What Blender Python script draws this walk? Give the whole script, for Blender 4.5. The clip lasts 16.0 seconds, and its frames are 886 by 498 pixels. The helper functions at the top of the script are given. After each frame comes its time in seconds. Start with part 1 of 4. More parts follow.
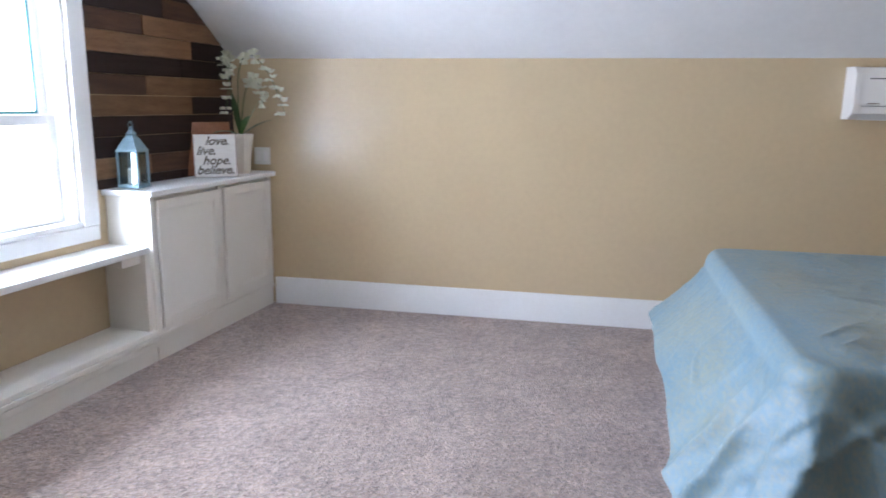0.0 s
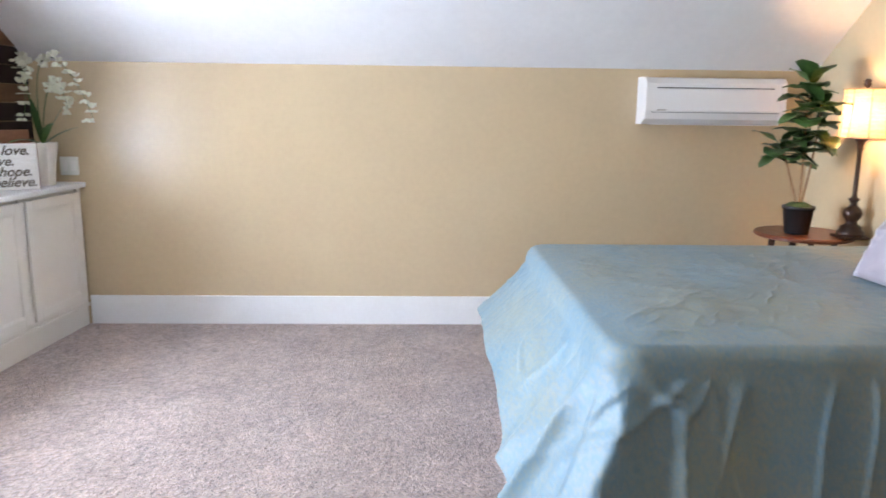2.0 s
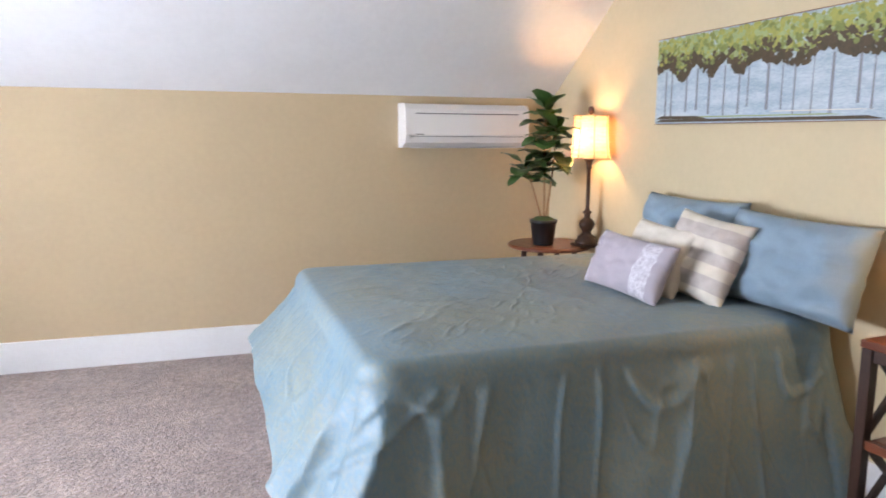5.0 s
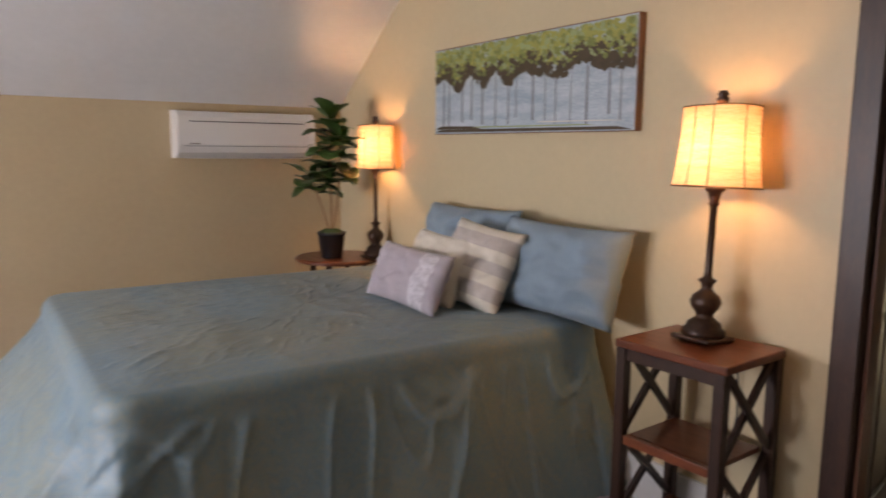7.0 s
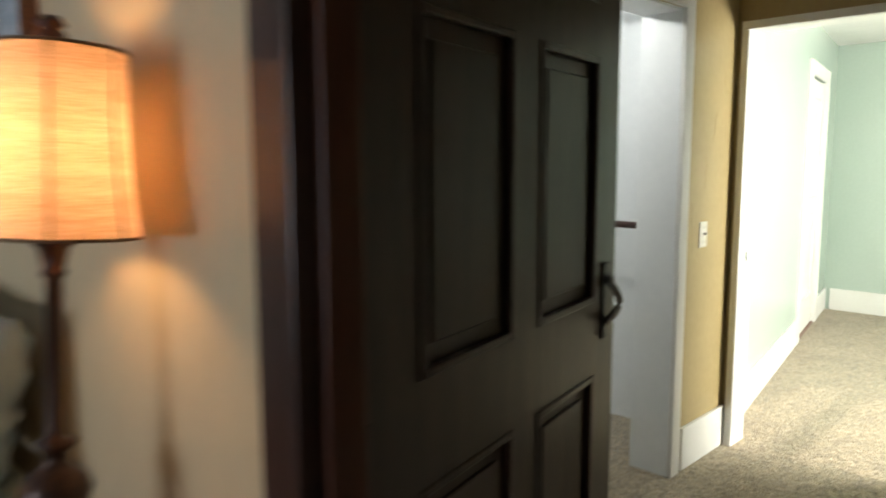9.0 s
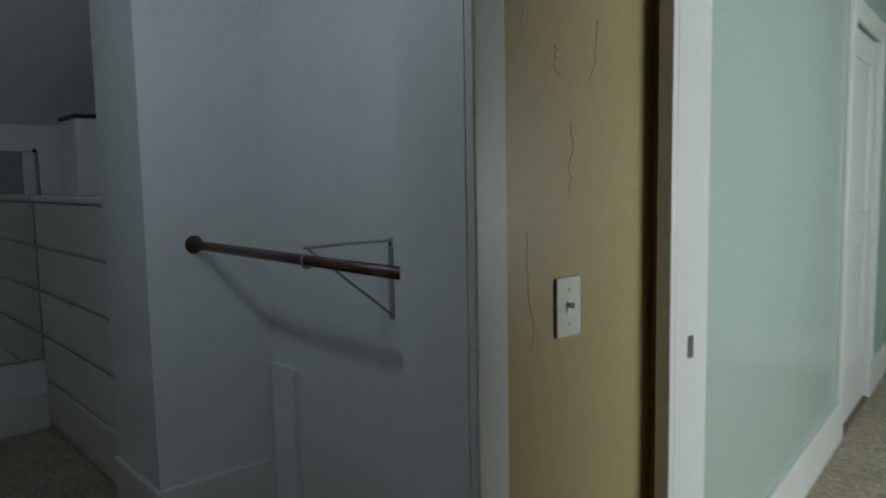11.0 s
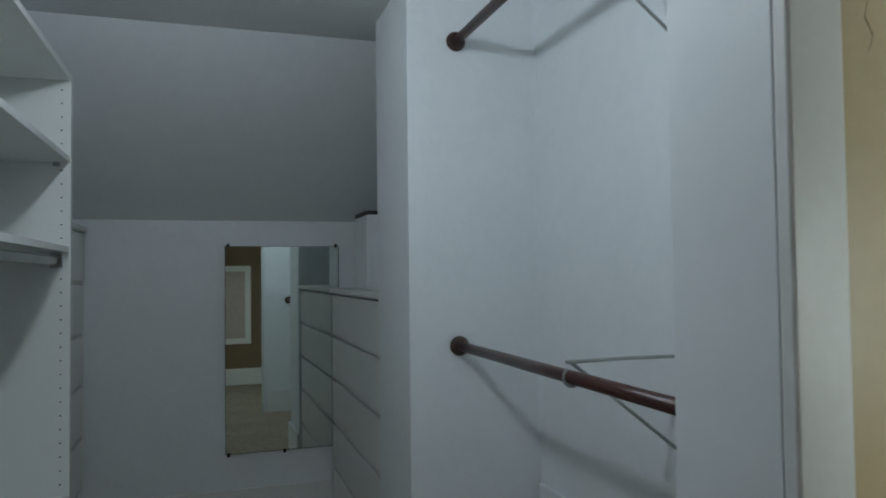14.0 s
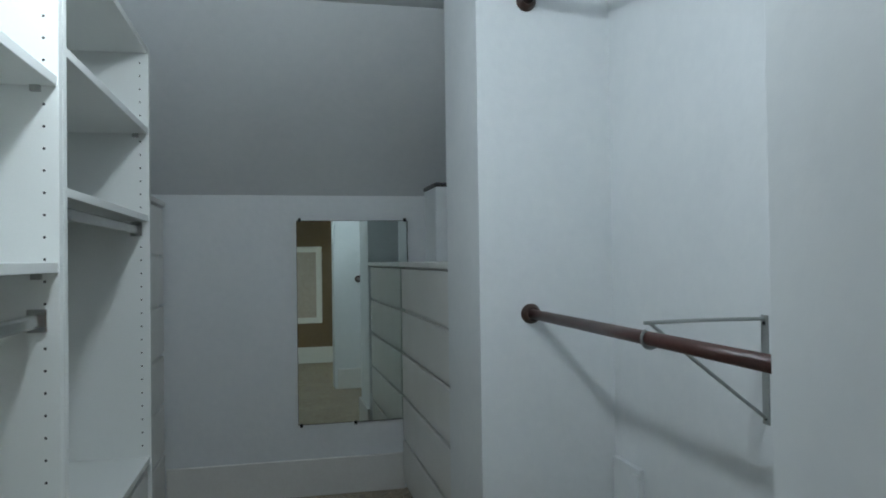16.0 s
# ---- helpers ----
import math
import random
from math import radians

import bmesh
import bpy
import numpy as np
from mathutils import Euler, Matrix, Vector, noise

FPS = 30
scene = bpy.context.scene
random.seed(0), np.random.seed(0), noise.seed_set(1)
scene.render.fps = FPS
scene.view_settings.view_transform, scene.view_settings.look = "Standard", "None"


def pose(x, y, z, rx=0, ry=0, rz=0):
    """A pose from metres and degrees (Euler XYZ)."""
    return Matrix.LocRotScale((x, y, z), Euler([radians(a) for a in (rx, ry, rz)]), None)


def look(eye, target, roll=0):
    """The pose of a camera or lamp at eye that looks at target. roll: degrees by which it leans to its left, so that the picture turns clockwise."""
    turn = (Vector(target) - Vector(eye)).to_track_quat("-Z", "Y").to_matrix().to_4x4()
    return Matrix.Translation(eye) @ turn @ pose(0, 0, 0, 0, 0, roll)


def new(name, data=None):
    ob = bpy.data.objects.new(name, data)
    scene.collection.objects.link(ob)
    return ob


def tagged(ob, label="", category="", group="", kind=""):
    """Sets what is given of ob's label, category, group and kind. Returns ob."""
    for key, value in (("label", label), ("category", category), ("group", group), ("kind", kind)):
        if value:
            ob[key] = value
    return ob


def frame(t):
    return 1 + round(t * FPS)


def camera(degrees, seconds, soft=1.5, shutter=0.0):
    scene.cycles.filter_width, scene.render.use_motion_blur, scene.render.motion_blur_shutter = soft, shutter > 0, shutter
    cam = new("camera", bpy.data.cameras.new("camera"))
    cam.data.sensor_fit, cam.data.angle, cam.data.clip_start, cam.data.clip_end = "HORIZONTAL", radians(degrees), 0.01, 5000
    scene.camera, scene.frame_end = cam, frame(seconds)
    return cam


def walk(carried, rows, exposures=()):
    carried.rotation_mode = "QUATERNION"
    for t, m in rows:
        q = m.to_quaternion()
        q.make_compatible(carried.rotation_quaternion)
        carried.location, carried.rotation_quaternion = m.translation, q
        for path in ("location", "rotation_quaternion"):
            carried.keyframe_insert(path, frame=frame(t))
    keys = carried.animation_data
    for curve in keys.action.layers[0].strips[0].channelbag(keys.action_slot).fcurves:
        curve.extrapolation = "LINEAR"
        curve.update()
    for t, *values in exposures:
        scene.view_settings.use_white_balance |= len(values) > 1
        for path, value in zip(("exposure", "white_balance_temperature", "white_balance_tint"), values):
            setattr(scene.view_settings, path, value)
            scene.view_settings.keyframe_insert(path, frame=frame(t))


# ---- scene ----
cam = camera(63.2, 16.0, 1.7, 0.6)
PATH = [
    (0, (1.045, -0.321, 1.408), (0.648, 1.598, 1.012), 0.7),
    (0.5, (1.05, -0.335, 1.412), (0.774, 1.606, 1.016), 0.7),
    (1, (1.054, -0.349, 1.418), (0.891, 1.605, 1.024), 0.7),
    (1.5, (1.057, -0.361, 1.418), (1.001, 1.601, 1.031), 0.7),
    (2, (1.05, -0.372, 1.416), (1.113, 1.591, 1.038), 0.7),
    (2.5, (1.082, -0.386, 1.416), (1.243, 1.574, 1.049), 0.7),
    (3, (1.094, -0.39, 1.418), (1.367, 1.559, 1.06), 0.8),
    (3.5, (1.098, -0.42, 1.432), (1.473, 1.513, 1.082), 0.6),
    (6, (1.217, -0.454, 1.437), (2.035, 1.348, 1.152), 0.5),
    (6.5, (1.259, -0.451, 1.433), (2.197, 1.293, 1.152), 0.6),
    (7, (1.365, -0.407, 1.422), (2.454, 1.248, 1.145), 0.6),
    (7.5, (1.658, -0.258, 1.414), (2.873, 1.307, 1.143), 0.5),
    (8, (2.053, -0.173, 1.406), (3.361, 1.318, 1.145), 0.4),
    (8.5, (2.59, -0.103, 1.409), (3.954, 1.337, 1.153), 0.2),
    (9, (3.097, -0.046, 1.412), (4.509, 1.348, 1.165), -0.2),
    (9.2, (3.293, -0.02, 1.396), (4.717, 1.363, 1.158), -0.3),
    (11.3, (5.283, 0.613, 1.321), (6.534, 2.165, 1.153), -1.5),
    (11.5, (5.319, 0.658, 1.345), (6.51, 2.259, 1.206), -1.7),
    (12, (5.345, 0.696, 1.364), (6.388, 2.402, 1.347), -0.8),
    (12.5, (5.388, 0.721, 1.382), (6.282, 2.509, 1.41), -0.8),
    (13, (5.406, 0.748, 1.375), (6.182, 2.591, 1.431), -0.6),
    (13.5, (5.409, 0.756, 1.361), (6.097, 2.633, 1.426), -0.7),
    (14, (5.396, 0.78, 1.345), (6.015, 2.681, 1.411), -0.7),
    (14.5, (5.395, 0.799, 1.327), (5.951, 2.719, 1.393), -0.7),
    (15, (5.398, 0.812, 1.306), (5.903, 2.746, 1.373), -0.7),
    (15.5, (5.399, 0.821, 1.291), (5.865, 2.765, 1.347), -0.8),
    (16, (5.398, 0.821, 1.281), (5.836, 2.772, 1.309), -0.8),
]
EXPOSURES = [(0.0, 0.45, 6500.0, 16.0), (1.0, 0.86, 6600.0, 15.0), (3.5, 0.90, 6950.0, 18.0), (6.0, 0.44, 7500.0, 20.0), (7.0, -0.12, 8400.0, 26.0), (8.0, -0.15, 8300.0, 24.0), (8.5, -0.48, 8000.0, 20.0), (9.2, -0.85, 7200.0, 12.0), (11.3, -3.05, 6200.0, 10.0), (12.0, -3.2, 6100.0, 10.0), (12.5, -2.95, 6100.0, 10.0), (13.5, -2.2, 6150.0, 10.0), (14.5, -1.5, 6200.0, 10.0), (16.0, -1.28, 6200.0, 9.0)]
walk(cam, [(t, look(eye, target, roll)) for t, eye, target, roll in PATH], EXPOSURES)

# ---- light ----
world = bpy.data.worlds.new("sky")
scene.world = world
world.use_nodes = True
wn = world.node_tree
sky = wn.nodes.new("ShaderNodeTexSky")
sky.sky_type = "NISHITA"
sky.sun_disc = False
sky.sun_elevation = radians(30.4)
sky.sun_rotation = radians(167)
wn.links.new(sky.outputs[0], wn.nodes["Background"].inputs[0])
wn.nodes["Background"].inputs[1].default_value = 0.1


def lamp(name, kind, m, power, colour, **more):
    data = bpy.data.lights.new(name, kind)
    data.energy, data.color = power, colour
    if kind == "AREA":
        data.shape, data.size, data.size_y = "RECTANGLE", more["w"], more["h"]
    elif kind == "SUN":
        data.angle = radians(0.5)
    else:
        data.shadow_soft_size = more["r"]
    ob = new(name, data)
    ob.matrix_world = m
    return ob


# sun through the far room's window; its rays run north, a little west and down
lamp("sun", "SUN", look((0, 0, 0), (-0.22, 1, -0.60)), 5.0, (1, 0.95, 0.86))
# daylight in the window openings; the first lamp serves an added, unseen window
for wx, wy in ((-1.90, 1.40), (-1.82, 2.44)):
    lamp("window_daylight", "AREA", look((wx, wy, 1.20), (wx + 2.06, wy - 0.17, 1.75)), 92, (0.60, 0.755, 1.0), w=0.78, h=0.76)
lamp("far_window_daylight", "AREA", look((7.72, -1.33, 1.30), (7.72, 0, 1.2)), 500, (0.92, 1.0, 0.98), w=1.3, h=1.2)
# bulbs
BULB = (1.0, 0.60, 0.29)
for lx, ly in ((3.455, 1.11), (3.47, 3.56)):
    lamp("bulb", "POINT", pose(lx, ly, 1.42), 8.6, BULB, r=0.035)
lamp("closet_bulb", "POINT", pose(5.26, 2.12, 2.20), 60, (0.86, 0.95, 1.0), r=0.05)


# ---- materials ----
def material(name, colour, rough=0.6, metal=0.0, second=None, scale=8.0, grain=120.0, bump=0.15, depth=0.002,
             stretch=(1, 1, 1), random_value=0.0, sheen=0.0, trans=0.0, spec=0.5, coarse_bump=0.0):
    m = bpy.data.materials.new(name)
    m.use_nodes = True
    n, l = m.node_tree.nodes, m.node_tree.links
    b = n["Principled BSDF"]
    b.inputs["Metallic"].default_value = metal
    b.inputs["Specular IOR Level"].default_value = spec
    b.inputs["Sheen Weight"].default_value = sheen
    tc = n.new("ShaderNodeTexCoord")
    mp = n.new("ShaderNodeMapping")
    mp.inputs["Scale"].default_value = stretch
    l.new(tc.outputs["Object"], mp.inputs[0])
    big, fine = n.new("ShaderNodeTexNoise"), n.new("ShaderNodeTexNoise")
    big.inputs["Scale"].default_value, big.inputs["Detail"].default_value = scale, 3
    fine.inputs["Scale"].default_value, fine.inputs["Detail"].default_value = grain, 4
    l.new(mp.outputs[0], big.inputs[0])
    l.new(mp.outputs[0], fine.inputs[0])
    mix = n.new("ShaderNodeMix")
    mix.data_type = "RGBA"
    second = second or tuple(c * 0.86 for c in colour)
    mix.inputs[6].default_value, mix.inputs[7].default_value = (*colour, 1), (*second, 1)
    both = n.new("ShaderNodeMath")
    both.operation = "MULTIPLY_ADD"
    l.new(fine.outputs[0], both.inputs[0])
    both.inputs[1].default_value = 0.5
    half = n.new("ShaderNodeMath")
    half.operation = "MULTIPLY"
    half.inputs[1].default_value = 0.5
    l.new(big.outputs[0], half.inputs[0])
    l.new(half.outputs[0], both.inputs[2])
    ramp = n.new("ShaderNodeMapRange")
    ramp.inputs[1].default_value, ramp.inputs[2].default_value = 0.28, 0.72
    ramp.interpolation_type = "SMOOTHSTEP"
    l.new(both.outputs[0], ramp.inputs[0])
    l.new(ramp.outputs[0], mix.inputs[0])
    out = mix.outputs[2]
    if random_value:
        info, hsv, rr = n.new("ShaderNodeObjectInfo"), n.new("ShaderNodeHueSaturation"), n.new("ShaderNodeMapRange")
        rr.inputs[3].default_value, rr.inputs[4].default_value = 1 - random_value, 1 + random_value
        l.new(info.outputs["Random"], rr.inputs[0])
        l.new(rr.outputs[0], hsv.inputs["Value"])
        l.new(out, hsv.inputs["Color"])
        out = hsv.outputs[0]
    l.new(out, b.inputs["Base Color"])
    rg = n.new("ShaderNodeMapRange")
    rg.inputs[3].default_value, rg.inputs[4].default_value = max(rough - 0.05, 0.02), min(rough + 0.05, 1)
    l.new(big.outputs[0], rg.inputs[0])
    l.new(rg.outputs[0], b.inputs["Roughness"])
    bp = n.new("ShaderNodeBump")
    bp.inputs["Strength"].default_value, bp.inputs["Distance"].default_value = bump, depth
    l.new(fine.outputs[0], bp.inputs["Height"])
    if coarse_bump:
        bp2 = n.new("ShaderNodeBump")
        bp2.inputs["Strength"].default_value, bp2.inputs["Distance"].default_value = coarse_bump, 0.02
        l.new(big.outputs[0], bp2.inputs["Height"])
        l.new(bp2.outputs[0], bp.inputs["Normal"])
    l.new(bp.outputs[0], b.inputs["Normal"])
    if trans:
        mx, tr = n.new("ShaderNodeMixShader"), n.new("ShaderNodeBsdfTranslucent")
        mx.inputs[0].default_value = trans
        l.new(out, tr.inputs[0])
        l.new(b.outputs[0], mx.inputs[1])
        l.new(tr.outputs[0], mx.inputs[2])
        l.new(mx.outputs[0], n["Material Output"].inputs[0])
    return m


def glass(name, tint=(1, 1, 1), rough=0.0):
    m = bpy.data.materials.new(name)
    m.use_nodes = True
    n, l = m.node_tree.nodes, m.node_tree.links
    t, g, mx = n.new("ShaderNodeBsdfTransparent"), n.new("ShaderNodeBsdfGlossy"), n.new("ShaderNodeMixShader")
    t.inputs[0].default_value = (*tint, 1)
    g.inputs["Roughness"].default_value = rough
    mx.inputs[0].default_value = 0.07
    l.new(t.outputs[0], mx.inputs[1])
    l.new(g.outputs[0], mx.inputs[2])
    l.new(mx.outputs[0], n["Material Output"].inputs[0])
    return m


def glow(name, colour, strength):
    m = bpy.data.materials.new(name)
    m.use_nodes = True
    b = m.node_tree.nodes["Principled BSDF"]
    b.inputs["Emission Color"].default_value = (*colour, 1)
    b.inputs["Emission Strength"].default_value = strength
    return m


def carpet_material(name, light, dark):
    m = material(name, light, 0.95, second=dark, scale=3, grain=150, bump=0.6, depth=0.008, sheen=0.35, spec=0.1)
    n, l = m.node_tree.nodes, m.node_tree.links
    v = n.new("ShaderNodeTexVoronoi")
    v.inputs["Scale"].default_value = 70
    warp = n.new("ShaderNodeTexNoise")
    warp.inputs["Scale"].default_value = 70
    tc = n.new("ShaderNodeTexCoord")
    l.new(tc.outputs["Object"], warp.inputs[0])
    add = n.new("ShaderNodeVectorMath")
    add.operation = "MULTIPLY_ADD"
    add.inputs[1].default_value = (0.03, 0.03, 0.03)
    l.new(warp.outputs["Color"], add.inputs[0])
    l.new(tc.outputs["Object"], add.inputs[2])
    l.new(add.outputs[0], v.inputs[0])
    b = n["Principled BSDF"]
    old = b.inputs["Base Color"].links[0].from_socket
    rgb = n.new("ShaderNodeMix")
    rgb.data_type, rgb.blend_type = "RGBA", "MULTIPLY"
    rgb.inputs[0].default_value = 0.75
    grey = n.new("ShaderNodeMapRange")
    grey.inputs[3].default_value, grey.inputs[4].default_value = 0.25, 1.5
    l.new(v.outputs["Color"], grey.inputs[0])
    l.new(old, rgb.inputs[6])
    l.new(grey.outputs[0], rgb.inputs[7])
    l.new(rgb.outputs[2], b.inputs["Base Color"])
    bp = n.new("ShaderNodeBump")
    bp.inputs["Strength"].default_value, bp.inputs["Distance"].default_value = 0.8, 0.012
    l.new(v.outputs["Distance"], bp.inputs["Height"])
    prev = b.inputs["Normal"].links[0].from_socket
    l.new(prev, bp.inputs["Normal"])
    l.new(bp.outputs[0], b.inputs["Normal"])
    return m


def crinkled(m, scale=11.0, depth=0.010):
    """Adds fine ridged creases to a cloth."""
    n, l = m.node_tree.nodes, m.node_tree.links
    ridge, tc, bp = n.new("ShaderNodeTexNoise"), n.new("ShaderNodeTexCoord"), n.new("ShaderNodeBump")
    ridge.noise_type = "RIDGED_MULTIFRACTAL"
    ridge.inputs["Scale"].default_value, ridge.inputs["Detail"].default_value = scale, 3
    ridge.inputs["Distortion"].default_value = 0.6
    l.new(tc.outputs["Object"], ridge.inputs[0])
    bp.inputs["Strength"].default_value, bp.inputs["Distance"].default_value = 0.45, depth
    l.new(ridge.outputs[0], bp.inputs["Height"])
    b = n["Principled BSDF"]
    l.new(b.inputs["Normal"].links[0].from_socket, bp.inputs["Normal"])
    l.new(bp.outputs[0], b.inputs["Normal"])
    return m


CARPET = carpet_material("taupe_carpet", (0.46, 0.345, 0.29), (0.30, 0.215, 0.18))
CARPET_TAN = carpet_material("tan_carpet", (0.46, 0.38, 0.26), (0.34, 0.27, 0.18))
TAN = material("tan_wall_paint", (0.56, 0.43, 0.265), 0.25, second=(0.52, 0.40, 0.25), scale=2.2, grain=26, bump=0.16, depth=0.005, coarse_bump=0.06)
CREAM = material("cream_wall_paint", (0.60, 0.49, 0.31), 0.45, second=(0.56, 0.46, 0.29), scale=1.4, grain=35, bump=0.12, depth=0.004, coarse_bump=0.1)
OCHRE = material("ochre_wall_paint", (0.42, 0.325, 0.165), 0.32, second=(0.375, 0.285, 0.14), scale=2.2, grain=30, bump=0.15, depth=0.005, coarse_bump=0.06)
BROWN = material("brown_wall_paint", (0.20, 0.135, 0.075), 0.5, second=(0.17, 0.115, 0.06), scale=2, grain=40)
CEIL = material("white_plaster", (0.78, 0.78, 0.77), 0.5, second=(0.74, 0.74, 0.73), scale=4.5, grain=24, bump=0.22, depth=0.007, coarse_bump=0.30)
CLOSET = material("closet_white_paint", (0.82, 0.845, 0.855), 0.42, second=(0.78, 0.81, 0.825), scale=5, grain=24, bump=0.18, depth=0.006, coarse_bump=0.22)
TRIM = material("white_trim_paint", (0.80, 0.80, 0.78), 0.32, second=(0.76, 0.755, 0.73), scale=5, grain=60, bump=0.05)
IVORY = material("ivory_cabinet_paint", (0.80, 0.77, 0.70), 0.35, second=(0.77, 0.73, 0.65), scale=4, grain=70, bump=0.05)
MINT = material("mint_wall_paint", (0.45, 0.54, 0.49), 0.2, second=(0.42, 0.51, 0.46), scale=2, grain=40, bump=0.08)
LAMINATE = material("white_laminate", (0.80, 0.82, 0.80), 0.38, second=(0.78, 0.80, 0.78), scale=2, grain=200, bump=0.03)
DARKWOOD = material("dark_stained_wood", (0.060, 0.026, 0.016), 0.34, second=(0.022, 0.010, 0.007), scale=5, grain=60, stretch=(6, 6, 0.6), bump=0.25)
REDWOOD = material("reddish_stained_wood", (0.13, 0.045, 0.022), 0.4, second=(0.075, 0.026, 0.014), scale=5, grain=50, stretch=(6, 6, 0.6), bump=0.2)
CHERRY = material("cherry_wood", (0.20, 0.055, 0.022), 0.30, second=(0.12, 0.032, 0.014), scale=6, grain=50, stretch=(6, 1, 6), bump=0.12)
ESPRESSO = material("espresso_wood", (0.055, 0.024, 0.015), 0.35, second=(0.03, 0.014, 0.009), scale=6, grain=50, stretch=(4, 4, 1), bump=0.12)
BRONZE = material("bronze_resin", (0.035, 0.018, 0.012), 0.34, metal=0.35, second=(0.075, 0.034, 0.018), scale=14, grain=90, bump=0.15)
ROD = material("mahogany_rod", (0.070, 0.026, 0.020), 0.35, second=(0.045, 0.016, 0.013), scale=10, grain=60, stretch=(6, 0.7, 6), bump=0.1)
IRON = material("black_iron", (0.02, 0.02, 0.02), 0.4, metal=0.7)
WIRE = material("grey_coated_wire", (0.42, 0.44, 0.43), 0.35, metal=0.5)
STEEL = material("steel", (0.55, 0.55, 0.54), 0.25, metal=1.0)
SPREAD = crinkled(material("sage_blue_bedspread", (0.130, 0.245, 0.315), 0.5, second=(0.255, 0.28, 0.225), scale=2.4, grain=60, stretch=(1.5, 0.7, 1), bump=0.5, depth=0.004, sheen=0.06, coarse_bump=0.1))
SHAM = crinkled(material("slate_blue_cotton", (0.215, 0.305, 0.365), 0.75, second=(0.18, 0.255, 0.305), scale=9, grain=260, bump=0.3, sheen=0.1, coarse_bump=0.35), 8.0, 0.014)
SKIRT = material("lilac_satin", (0.58, 0.52, 0.60), 0.35, second=(0.48, 0.43, 0.52), scale=6, grain=120, bump=0.15, sheen=0.3)
MAUVE = material("mauve_grey_cloth", (0.42, 0.37, 0.40), 0.7, second=(0.36, 0.32, 0.35), scale=12, grain=300, bump=0.3, sheen=0.3)
LACE = material("silver_lace", (0.72, 0.70, 0.72), 0.6, second=(0.36, 0.33, 0.36), scale=45, grain=160, bump=0.8, depth=0.006)
CREAMCLOTH = material("cream_cloth", (0.72, 0.66, 0.56), 0.8, second=(0.62, 0.56, 0.46), scale=14, grain=260, bump=0.4)
TAUPECLOTH = material("taupe_band_cloth", (0.54, 0.48, 0.43), 0.8, second=(0.45, 0.39, 0.34), scale=30, grain=260, bump=0.4)
SHADE = material("cream_lamp_shade", (0.80, 0.58, 0.42), 0.85, second=(0.58, 0.36, 0.22), scale=7, grain=45, stretch=(1, 1, 9), bump=0.25, trans=0.42)
SHADETRIM = material("brown_shade_trim", (0.26, 0.17, 0.10), 0.8, second=(0.2, 0.13, 0.07), scale=20, grain=200, trans=0.2)
PLASTIC = material("warm_white_plastic", (0.80, 0.77, 0.73), 0.35, second=(0.78, 0.75, 0.71), scale=3, grain=160, bump=0.02)
SLOTDARK = material("dark_slot", (0.03, 0.03, 0.03), 0.5)
SWITCHP = material("ivory_switch_plate", (0.78, 0.77, 0.70), 0.3)
LEAF = material("fiddle_leaf", (0.040, 0.105, 0.022), 0.32, second=(0.085, 0.17, 0.045), scale=18, grain=80, bump=0.2, random_value=0.35, trans=0.15)
STEM = material("tan_stem", (0.36, 0.21, 0.10), 0.7, second=(0.25, 0.14, 0.07), scale=30, grain=120, bump=0.4)
POT = material("black_pot", (0.012, 0.012, 0.013), 0.42)
MOSS = material("moss", (0.06, 0.11, 0.03), 0.9, second=(0.03, 0.06, 0.02), scale=40, grain=150, bump=0.8, depth=0.01)
PETAL = material("white_petal", (0.80, 0.80, 0.70), 0.6, second=(0.72, 0.74, 0.56), scale=40, grain=150, trans=0.3)
LANTERN = material("pale_blue_metal", (0.22, 0.34, 0.39), 0.45, second=(0.16, 0.25, 0.29), scale=18, grain=90, bump=0.3)
WAX = material("ivory_wax", (0.80, 0.76, 0.66), 0.5, second=(0.76, 0.71, 0.60))
SIGN = material("whitewashed_board", (0.78, 0.75, 0.70), 0.6, second=(0.70, 0.66, 0.60), scale=8, grain=60, stretch=(1, 1, 6))
INK = material("brown_ink", (0.12, 0.09, 0.06), 0.7)
TRAYWOOD = material("orange_brown_board", (0.26, 0.11, 0.05), 0.5, second=(0.19, 0.075, 0.035), scale=8, grain=60, stretch=(1, 6, 6))
TEAL = material("teal_screen_edge", (0.03, 0.22, 0.24), 0.5)
BLIND = material("added_blind_cloth", (0.8, 0.8, 0.78), 0.8, trans=0.35)
PANE = glass("window_glass")
LANTGLASS = glass("lantern_glass", (0.86, 0.93, 0.95))
PLANKS = [material("plank_dark", (0.030, 0.014, 0.011), 0.5, second=(0.018, 0.009, 0.007), scale=5, grain=55, stretch=(6, 0.7, 6), bump=0.35, spec=0.2, random_value=0.3),
          material("plank_brown", (0.085, 0.042, 0.024), 0.5, second=(0.045, 0.021, 0.013), scale=6, grain=55, stretch=(6, 0.7, 6), bump=0.35, spec=0.2, random_value=0.25),
          material("plank_tan", (0.23, 0.125, 0.062), 0.5, second=(0.13, 0.065, 0.032), scale=6, grain=55, stretch=(6, 0.7, 6), bump=0.35, spec=0.2, random_value=0.22)]
MIRROR = bpy.data.materials.new("mirror_silver")
MIRROR.use_nodes = True
_b = MIRROR.node_tree.nodes["Principled BSDF"]
_b.inputs["Base Color"].default_value = (0.80, 0.88, 0.85, 1)
_b.inputs["Metallic"].default_value, _b.inputs["Roughness"].default_value = 1.0, 0.01


